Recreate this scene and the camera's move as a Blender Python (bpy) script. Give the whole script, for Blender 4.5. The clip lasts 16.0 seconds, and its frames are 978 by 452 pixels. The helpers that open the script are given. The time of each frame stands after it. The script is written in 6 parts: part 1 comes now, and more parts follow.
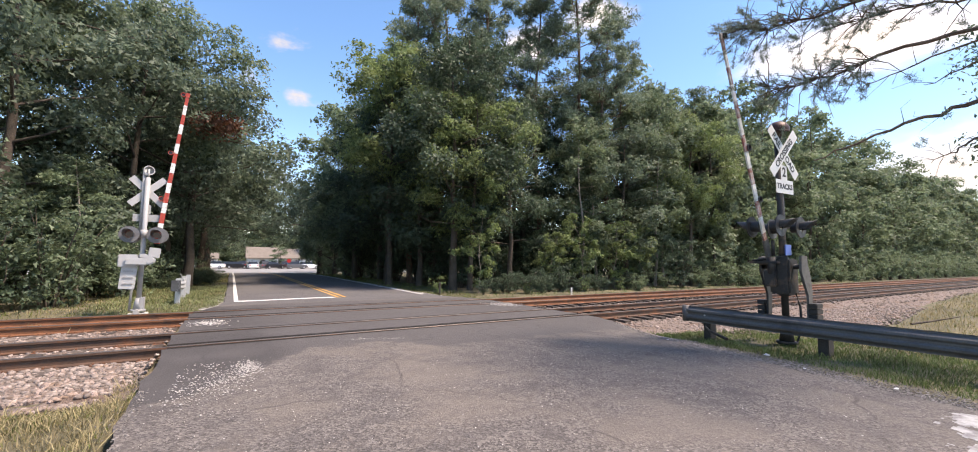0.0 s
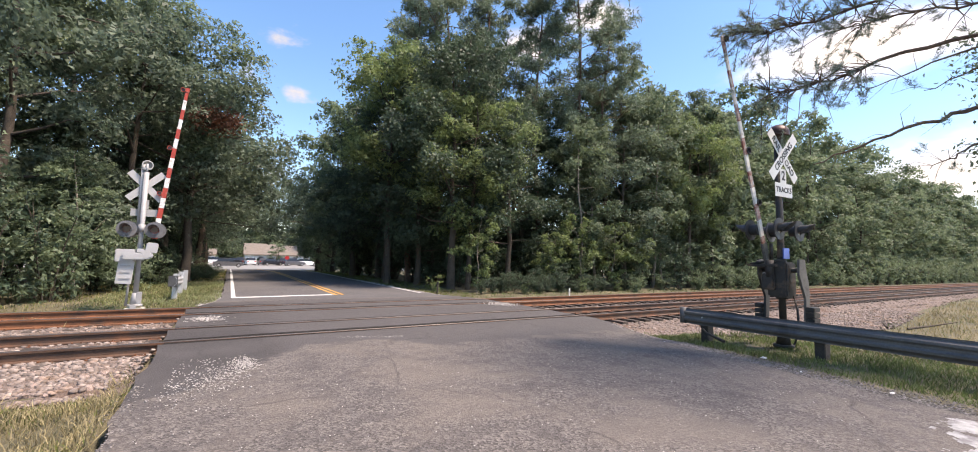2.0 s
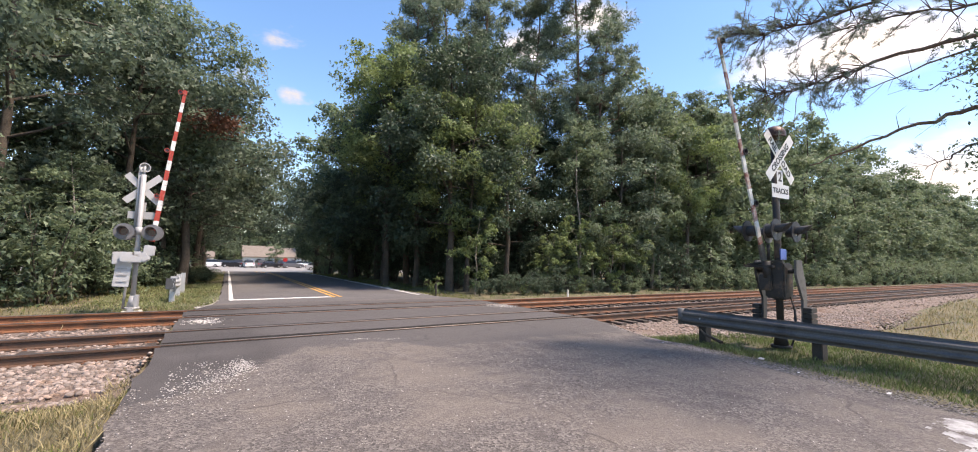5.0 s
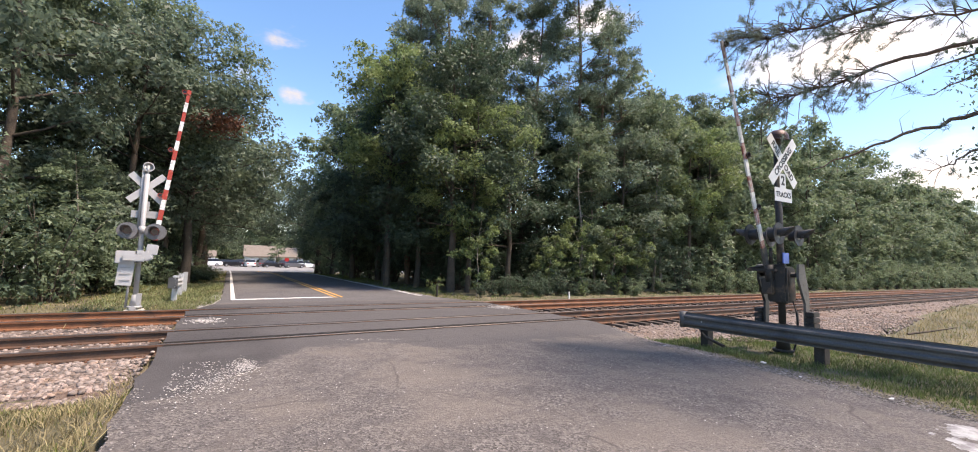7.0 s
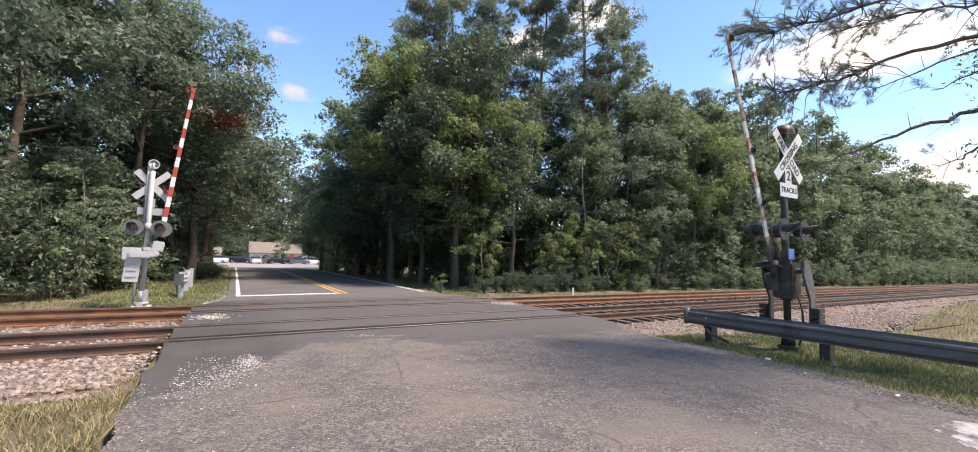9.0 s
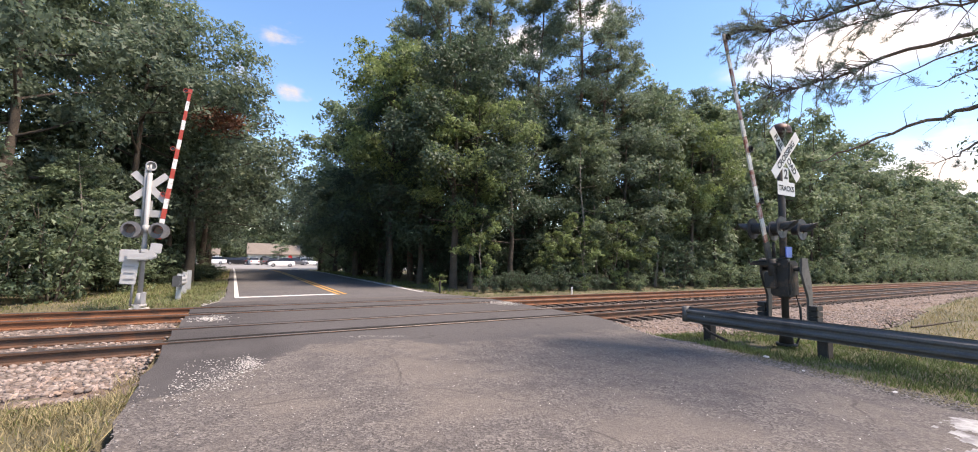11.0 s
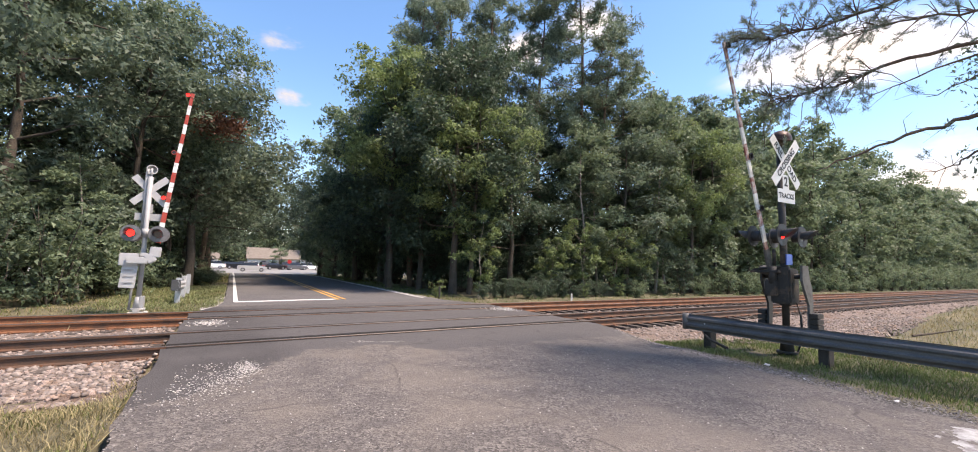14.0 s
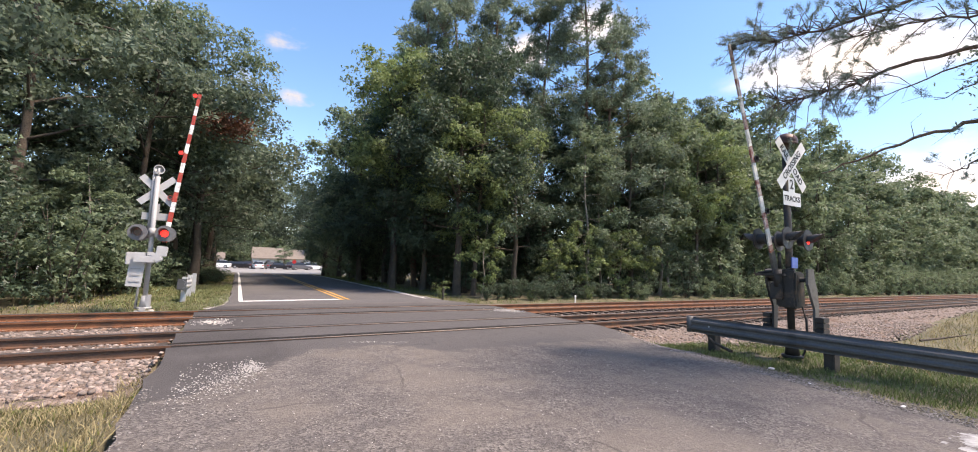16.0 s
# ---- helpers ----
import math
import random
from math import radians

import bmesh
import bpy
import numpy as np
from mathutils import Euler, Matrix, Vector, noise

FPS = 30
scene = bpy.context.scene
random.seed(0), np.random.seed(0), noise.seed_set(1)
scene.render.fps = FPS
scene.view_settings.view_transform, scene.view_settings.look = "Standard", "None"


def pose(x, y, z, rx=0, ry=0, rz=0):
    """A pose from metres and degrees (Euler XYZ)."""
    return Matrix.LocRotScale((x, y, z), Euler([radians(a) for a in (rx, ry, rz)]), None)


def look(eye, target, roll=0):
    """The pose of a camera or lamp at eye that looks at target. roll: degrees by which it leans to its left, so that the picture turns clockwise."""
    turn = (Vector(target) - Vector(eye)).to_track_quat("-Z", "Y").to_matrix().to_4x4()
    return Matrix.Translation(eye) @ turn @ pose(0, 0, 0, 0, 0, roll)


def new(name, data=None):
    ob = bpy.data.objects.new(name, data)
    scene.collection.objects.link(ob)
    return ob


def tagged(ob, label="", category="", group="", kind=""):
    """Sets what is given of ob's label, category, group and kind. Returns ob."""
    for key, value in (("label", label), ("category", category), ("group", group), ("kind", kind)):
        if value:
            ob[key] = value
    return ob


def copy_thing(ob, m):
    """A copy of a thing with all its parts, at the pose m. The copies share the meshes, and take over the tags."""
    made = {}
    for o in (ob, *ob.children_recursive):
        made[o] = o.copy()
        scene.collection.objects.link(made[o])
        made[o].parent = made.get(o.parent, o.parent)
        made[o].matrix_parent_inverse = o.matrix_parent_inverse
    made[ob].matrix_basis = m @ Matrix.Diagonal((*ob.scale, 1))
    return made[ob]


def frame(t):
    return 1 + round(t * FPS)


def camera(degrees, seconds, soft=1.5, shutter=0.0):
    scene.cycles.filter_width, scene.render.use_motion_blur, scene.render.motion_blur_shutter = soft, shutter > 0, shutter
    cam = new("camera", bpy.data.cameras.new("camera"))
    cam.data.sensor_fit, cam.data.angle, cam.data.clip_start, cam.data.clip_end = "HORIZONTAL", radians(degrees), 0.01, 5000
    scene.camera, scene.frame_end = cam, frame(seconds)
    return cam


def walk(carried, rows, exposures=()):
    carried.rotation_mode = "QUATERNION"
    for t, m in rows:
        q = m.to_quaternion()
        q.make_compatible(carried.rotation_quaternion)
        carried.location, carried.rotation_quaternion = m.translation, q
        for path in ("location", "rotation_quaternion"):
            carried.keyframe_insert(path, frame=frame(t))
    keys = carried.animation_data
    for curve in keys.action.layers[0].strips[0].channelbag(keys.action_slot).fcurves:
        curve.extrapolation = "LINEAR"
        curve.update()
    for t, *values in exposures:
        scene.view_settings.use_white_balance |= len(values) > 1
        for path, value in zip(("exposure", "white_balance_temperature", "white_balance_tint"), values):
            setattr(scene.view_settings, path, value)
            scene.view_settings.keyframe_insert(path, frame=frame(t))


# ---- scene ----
cam = camera(98.13, 16.0, soft=1.0)
walk(cam, [
    (0, pose(0.007, 0.004, 1.415, 94.79, -0.63, -31.15)),
    (0.5, pose(0.006, -0.004, 1.406, 94.98, -0.69, -31.98)),
    (1, pose(0.007, -0.000, 1.412, 94.77, -1.29, -32.23)),
    (1.5, pose(0.015, 0.008, 1.415, 94.41, -1.56, -31.39)),
    (2, pose(0.008, 0.012, 1.410, 94.75, -1.40, -31.39)),
    (2.5, pose(0.009, -0.004, 1.411, 95.06, -1.33, -31.86)),
    (3, pose(-0.000, -0.015, 1.407, 95.01, -1.44, -31.96)),
    (3.5, pose(0.004, -0.007, 1.417, 94.74, -1.69, -31.99)),
    (4, pose(0.013, -0.006, 1.410, 95.04, -1.29, -31.89)),
    (6.5, pose(0.023, 0.006, 1.420, 94.92, -1.48, -31.21)),
    (7, pose(0.000, -0.000, 1.420, 95.13, -1.65, -31.41)),
    (7.5, pose(0.013, -0.007, 1.425, 95.05, -1.91, -31.68)),
    (8, pose(0.012, -0.010, 1.419, 95.07, -1.75, -31.50)),
    (8.5, pose(0.008, -0.004, 1.418, 94.74, -1.93, -31.20)),
    (9, pose(0.010, -0.001, 1.422, 94.61, -1.59, -30.88)),
    (11.5, pose(0.011, -0.006, 1.424, 94.64, -1.19, -31.08)),
    (12, pose(0.015, -0.007, 1.424, 94.80, -1.35, -31.30)),
    (12.5, pose(0.007, -0.004, 1.421, 94.92, -1.58, -31.35)),
    (13, pose(0.007, -0.002, 1.413, 95.09, -1.31, -31.06)),
    (13.5, pose(0.008, 0.005, 1.419, 95.17, -1.28, -31.08)),
    (14, pose(0.007, 0.002, 1.421, 95.37, -1.57, -31.10)),
    (14.5, pose(0.004, -0.001, 1.418, 95.50, -1.70, -31.30)),
    (15, pose(0.011, -0.008, 1.418, 95.33, -1.55, -31.28)),
    (15.5, pose(0.001, -0.007, 1.421, 95.57, -1.86, -30.84)),
    (16, pose(0.006, -0.008, 1.424, 95.51, -1.94, -30.58)),
], exposures=[(0, 0.94, 7950, 19), (16, 0.94, 7950, 19)])

# world, sun
SUN_AZ, SUN_EL = radians(132), radians(60)      # clockwise from +y
world = bpy.data.worlds.new("world")
scene.world = world
world.use_nodes = True
wn = world.node_tree
sky = wn.nodes.new("ShaderNodeTexSky")
sky.sky_type = 'NISHITA'
sky.sun_disc = False
sky.sun_elevation, sky.sun_rotation = SUN_EL, SUN_AZ
sky.air_density, sky.dust_density, sky.ozone_density = 1.0, 0.3, 2.2
wn.nodes["Background"].inputs["Strength"].default_value = 0.18
hue = wn.nodes.new("ShaderNodeHueSaturation")
hue.inputs["Saturation"].default_value = 1.22
wn.links.new(sky.outputs["Color"], hue.inputs["Color"])
wn.links.new(hue.outputs["Color"], wn.nodes["Background"].inputs["Color"])
sun = new("sun", bpy.data.lights.new("sun", 'SUN'))
sun.data.energy, sun.data.angle, sun.data.color = 5.0, radians(9.0), (1.0, 0.955, 0.905)
sdir = Vector((math.sin(SUN_AZ) * math.cos(SUN_EL), math.cos(SUN_AZ) * math.cos(SUN_EL), math.sin(SUN_EL)))
sun.matrix_world = look(sdir * 50, (0, 0, 0))

# ---- materials ----
def mat(name, col, rough=0.7, metal=0.0, var=0.12, scale=6.0, fine=60.0, bump=0.15, dirt=None, dirt_amt=0.0, dirt_scale=2.0,
        rnd=0.0, island=0.0, translucent=0.0, col2=None, bdist=0.01):
    """A surface with grain at two scales, stains of a second colour, and a random shade by object or by loose piece."""
    m = bpy.data.materials.new(name)
    m.use_nodes = True
    t = m.node_tree
    n, l = t.nodes, t.links
    b = n["Principled BSDF"]
    b.inputs["Roughness"].default_value = rough
    b.inputs["Metallic"].default_value = metal
    tc = n.new("ShaderNodeTexCoord")
    n1 = n.new("ShaderNodeTexNoise")
    n1.inputs["Scale"].default_value, n1.inputs["Detail"].default_value = scale, 6
    n2 = n.new("ShaderNodeTexNoise")
    n2.inputs["Scale"].default_value, n2.inputs["Detail"].default_value = fine, 4
    l.new(tc.outputs["Object"], n1.inputs["Vector"])
    l.new(tc.outputs["Object"], n2.inputs["Vector"])
    ad = n.new("ShaderNodeMath")
    ad.operation = 'ADD'
    l.new(n1.outputs["Fac"], ad.inputs[0])
    l.new(n2.outputs["Fac"], ad.inputs[1])
    ramp = n.new("ShaderNodeMapRange")
    ramp.inputs["From Min"].default_value, ramp.inputs["From Max"].default_value = 0.6, 1.4
    l.new(ad.outputs[0], ramp.inputs["Value"])
    mix = n.new("ShaderNodeMix")
    mix.data_type = 'RGBA'
    c2 = col2 or [min(1, c * (1 + var * 2)) for c in col]
    c1 = [c * (1 - var * 2) for c in col] if col2 is None else col
    mix.inputs["A"].default_value = (*c1, 1)
    mix.inputs["B"].default_value = (*c2, 1)
    l.new(ramp.outputs["Result"], mix.inputs["Factor"])
    out = mix.outputs["Result"]
    if dirt:
        n3 = n.new("ShaderNodeTexNoise")
        n3.inputs["Scale"].default_value, n3.inputs["Detail"].default_value = dirt_scale, 8
        n3.inputs["Roughness"].default_value = 0.65
        l.new(tc.outputs["Object"], n3.inputs["Vector"])
        r3 = n.new("ShaderNodeMapRange")
        r3.inputs["From Min"].default_value, r3.inputs["From Max"].default_value = 0.62 - dirt_amt * 0.3, 0.72 - dirt_amt * 0.2
        l.new(n3.outputs["Fac"], r3.inputs["Value"])
        m3 = n.new("ShaderNodeMix")
        m3.data_type = 'RGBA'
        m3.inputs["B"].default_value = (*dirt, 1)
        l.new(r3.outputs["Result"], m3.inputs["Factor"])
        l.new(out, m3.inputs["A"])
        out = m3.outputs["Result"]
    if rnd or island:
        if rnd:
            src = n.new("ShaderNodeObjectInfo").outputs["Random"]
        else:
            src = n.new("ShaderNodeNewGeometry").outputs["Random Per Island"]
        mr = n.new("ShaderNodeMapRange")
        amt = rnd or island
        mr.inputs["To Min"].default_value, mr.inputs["To Max"].default_value = 1 - amt, 1 + amt
        l.new(src, mr.inputs["Value"])
        vm = n.new("ShaderNodeVectorMath")
        vm.operation = 'SCALE'
        l.new(out, vm.inputs[0])
        l.new(mr.outputs["Result"], vm.inputs["Scale"])
        out = vm.outputs["Vector"]
    l.new(out, b.inputs["Base Color"])
    if bump:
        bp = n.new("ShaderNodeBump")
        bp.inputs["Strength"].default_value, bp.inputs["Distance"].default_value = bump, bdist
        l.new(ad.outputs[0], bp.inputs["Height"])
        l.new(bp.outputs["Normal"], b.inputs["Normal"])
    if translucent:
        tr = n.new("ShaderNodeBsdfTranslucent")
        l.new(out, tr.inputs["Color"])
        ms = n.new("ShaderNodeMixShader")
        ms.inputs["Fac"].default_value = translucent
        l.new(b.outputs[0], ms.inputs[1])
        l.new(tr.outputs[0], ms.inputs[2])
        l.new(ms.outputs[0], n["Material Output"].inputs["Surface"])
    return m


def glow(name, col, strength):
    m = bpy.data.materials.new(name)
    m.use_nodes = True
    b = m.node_tree.nodes["Principled BSDF"]
    b.inputs["Base Color"].default_value = (*col, 1)
    b.inputs["Emission Color"].default_value = (*col, 1)
    b.inputs["Emission Strength"].default_value = strength
    return m


M_grass_soil = mat("verge_soil", (0.086, 0.076, 0.043), 0.95, var=0.25, scale=0.7, fine=30, bump=0.6, dirt=(0.16, 0.135, 0.08), dirt_amt=0.4, dirt_scale=0.5, bdist=0.03)
M_ballast = mat("ballast_stone", (0.204, 0.165, 0.143), 0.9, var=0.18, scale=5, fine=25, bump=0.5, island=0.42, dirt=(0.2, 0.13, 0.09), dirt_amt=0.3)
M_stone = mat("ballast_piece", (0.230, 0.175, 0.149), 0.9, var=0.18, scale=9, fine=60, bump=0.5, rnd=0.42, dirt=(0.22, 0.14, 0.1), dirt_amt=0.2)
M_tie = mat("creosoted_timber", (0.055, 0.042, 0.034), 0.9, var=0.25, scale=4, fine=40, bump=0.5, rnd=0.3)
M_rail = mat("rusted_rail_steel", (0.16, 0.065, 0.03), 0.75, metal=0.15, var=0.2, scale=3, fine=50, bump=0.2, dirt=(0.075, 0.04, 0.025), dirt_amt=0.3)
M_rail_dark = mat("dark_rail_steel", (0.075, 0.042, 0.028), 0.7, metal=0.15, var=0.2, scale=3, fine=50, bump=0.2, dirt=(0.14, 0.06, 0.03), dirt_amt=0.35)
M_railtop = mat("worn_rail_top", (0.13, 0.11, 0.10), 0.38, metal=0.7, var=0.15, scale=3, fine=40, bump=0.05)
M_line_white = mat("white_road_paint", (0.531, 0.531, 0.517), 0.7, var=0.06, scale=4, fine=60, bump=0.2, dirt=(0.25, 0.24, 0.24), dirt_amt=0.12, dirt_scale=9)
M_line_worn = mat("worn_white_paint", (0.336, 0.336, 0.331), 0.75, var=0.08, scale=4, fine=60, bump=0.2, dirt=(0.15, 0.14, 0.14), dirt_amt=0.62, dirt_scale=4.5)
M_line_yellow = mat("yellow_road_paint", (0.474, 0.253, 0.042), 0.7, var=0.08, scale=4, fine=60, bump=0.2, dirt=(0.25, 0.18, 0.1), dirt_amt=0.2, dirt_scale=8)
# Stained steel; the guard rail's shaded dark face is in the base colour.
M_galv = mat("weathered_steel_in_shade", (0.101, 0.101, 0.103), 0.6, metal=0.2, var=0.15, scale=1.5, fine=40, bump=0.08, dirt=(0.06, 0.06, 0.065), dirt_amt=0.35, dirt_scale=1.2)
M_galv_light = mat("bright_galvanised_steel", (0.42, 0.43, 0.44), 0.5, metal=0.4, var=0.1, scale=3, fine=40, bump=0.05, dirt=(0.25, 0.24, 0.23), dirt_amt=0.2)
M_post = mat("dark_timber_post", (0.035, 0.03, 0.026), 0.9, var=0.25, scale=6, fine=50, bump=0.4)
M_silver = mat("aluminium_paint", (0.291, 0.291, 0.291), 0.55, metal=0.1, var=0.08, scale=4, fine=40, bump=0.05, dirt=(0.3, 0.28, 0.26), dirt_amt=0.2)
M_white = mat("white_enamel", (0.601, 0.601, 0.591), 0.5, var=0.04, scale=3, fine=40, bump=0.04, dirt=(0.5, 0.48, 0.45), dirt_amt=0.15)
# White dimmed in the colour so the sunlit far signal doesn't burn out.
M_backwhite = mat("dimmed_white_paint", (0.367, 0.367, 0.367), 0.6, var=0.05, scale=3, fine=40, bump=0.04, dirt=(0.4, 0.38, 0.36), dirt_amt=0.25)
# Near-black brown base with browner stains, for the near signal.
M_dullmast = mat("dark_mast_paint", (0.029, 0.026, 0.024), 0.65, metal=0.1, var=0.2, scale=5, fine=50, bump=0.1, dirt=(0.14, 0.09, 0.06), dirt_amt=0.3)
M_duplate = mat("dull_grey_paint", (0.094, 0.088, 0.080), 0.7, var=0.15, scale=5, fine=50, bump=0.1, dirt=(0.06, 0.05, 0.045), dirt_amt=0.35, dirt_scale=6)
M_black = mat("black_paint", (0.022, 0.022, 0.024), 0.6, var=0.15, scale=6, fine=50, bump=0.05)
# Near-black matt fill; stands for the shade down in the flange gaps.
M_gap = mat("dark_gap_fill", (0.02, 0.018, 0.017), 1.0, var=0.2, scale=6, fine=50, bump=0.3)
M_gap.node_tree.nodes["Principled BSDF"].inputs["Specular IOR Level"].default_value = 0.05
M_hood = mat("weathered_black_paint", (0.023, 0.023, 0.025), 0.6, var=0.15, scale=6, fine=50, bump=0.05, dirt=(0.11, 0.11, 0.12), dirt_amt=0.3)
M_hood_dull = mat("dull_grey_hood_paint", (0.11, 0.11, 0.115), 0.6, var=0.15, scale=6, fine=50, bump=0.05)
M_red = mat("red_reflective", (0.350, 0.042, 0.025), 0.5, var=0.1, scale=5, fine=60, bump=0.04, dirt=(0.35, 0.2, 0.16), dirt_amt=0.2, dirt_scale=5)
M_armwhite = mat("white_reflective", (0.639, 0.630, 0.602), 0.5, var=0.06, scale=5, fine=60, bump=0.04, dirt=(0.36, 0.33, 0.3), dirt_amt=0.3, dirt_scale=6)
M_armred_worn = mat("faded_red_reflective", (0.25, 0.085, 0.065), 0.6, var=0.15, scale=5, fine=60, bump=0.04, dirt=(0.4, 0.38, 0.36), dirt_amt=0.6, dirt_scale=5)
M_blue = mat("blue_enamel", (0.06, 0.13, 0.42), 0.5, var=0.08, scale=8, fine=60, bump=0.03)
M_bell = mat("rusty_bronze", (0.070, 0.038, 0.035), 0.5, metal=0.4, var=0.15, scale=8, fine=60, bump=0.05)
M_conc = mat("concrete", (0.42, 0.40, 0.36), 0.9, var=0.1, scale=4, fine=50, bump=0.3)
M_lens_off = mat("dark_red_lens", (0.05, 0.012, 0.012), 0.25, var=0.1, scale=8, fine=60, bump=0.0)
M_lens_on = glow("lit_red_lens", (1.0, 0.022, 0.018), 2.4)
# Bark darkened: the shade on the wood's trunks is in its base colour.
M_bark = mat("darkened_bark", (0.069, 0.054, 0.042), 0.95, var=0.25, scale=3, fine=25, bump=0.8, bdist=0.03)
M_palebark = mat("pale_grey_bark", (0.24, 0.21, 0.18), 0.95, var=0.2, scale=3, fine=25, bump=0.6, bdist=0.02)
M_pinebark = mat("pine_bark", (0.120, 0.080, 0.060), 0.95, var=0.25, scale=4, fine=25, bump=0.8, bdist=0.03)
M_leaf = mat("broad_leaves", (0.141, 0.190, 0.110), 0.6, var=0.24, scale=0.45, fine=3, bump=0, island=0.3, translucent=0.5)
# Lighter, yellower leaves: the sunlit look of the crowns is in the colour.
M_leaf_bright = mat("sunlit_oak_leaves", (0.163, 0.218, 0.087), 0.6, var=0.2, scale=0.5, fine=3, bump=0, island=0.3, translucent=0.5)
M_leaf_dark = mat("dense_leaves", (0.111, 0.152, 0.102), 0.6, var=0.24, scale=0.45, fine=3, bump=0, island=0.3, translucent=0.5)
# Broad leaves darkened: the wood's inner shade is put into the colour.
M_leaf_shade = mat("shade_darkened_leaves", (0.061, 0.095, 0.057), 0.6, var=0.24, scale=0.8, fine=3, bump=0, island=0.3, translucent=0.4)
M_leaf_brown = mat("dead_red_brown_leaves", (0.120, 0.049, 0.026), 0.7, var=0.2, scale=2, fine=8, bump=0, island=0.35, translucent=0.25)
M_needle = mat("pine_needles", (0.198, 0.236, 0.182), 0.6, var=0.2, scale=0.7, fine=4, bump=0, island=0.4, translucent=0.35)
M_needle_far = mat("dark_pine_needles", (0.157, 0.207, 0.141), 0.6, var=0.2, scale=0.7, fine=4, bump=0, island=0.3, translucent=0.35)
M_grass = mat("verge_grass", (0.107, 0.128, 0.030), 0.7, var=0.25, scale=0.9, fine=4, bump=0, island=0.45, translucent=0.35)
# Second verge-grass colour, less red: the shaded bank's cooler tone is in it.
M_grass_shade_tone = mat("shade_tone_grass", (0.096, 0.134, 0.041), 0.7, var=0.25, scale=0.9, fine=4, bump=0, island=0.45, translucent=0.35)
M_grass_tall = mat("pale_green_grass", (0.193, 0.218, 0.098), 0.7, var=0.2, scale=0.9, fine=4, bump=0, island=0.35, translucent=0.4)
M_grass_dry = mat("dry_grass", (0.282, 0.235, 0.126), 0.75, var=0.22, scale=0.9, fine=4, bump=0, island=0.42, translucent=0.35)
M_wall_white = mat("white_siding", (0.72, 0.71, 0.69), 0.8, var=0.04, scale=2, fine=20, bump=0.1)
M_roof = mat("brown_shingles", (0.152, 0.129, 0.109), 0.9, var=0.15, scale=2, fine=18, bump=0.4)
M_window = mat("dark_window_glass", (0.02, 0.024, 0.03), 0.08, var=0.05, bump=0)
M_tyre = mat("tyre_rubber", (0.02, 0.02, 0.02), 0.85, bump=0.1)
M_rim = mat("wheel_alloy", (0.4, 0.4, 0.42), 0.35, metal=0.7, bump=0)
M_tail = mat("tail_lamp_plastic", (0.35, 0.02, 0.02), 0.3, bump=0)
M_head = mat("head_lamp_plastic", (0.7, 0.7, 0.72), 0.2, bump=0)


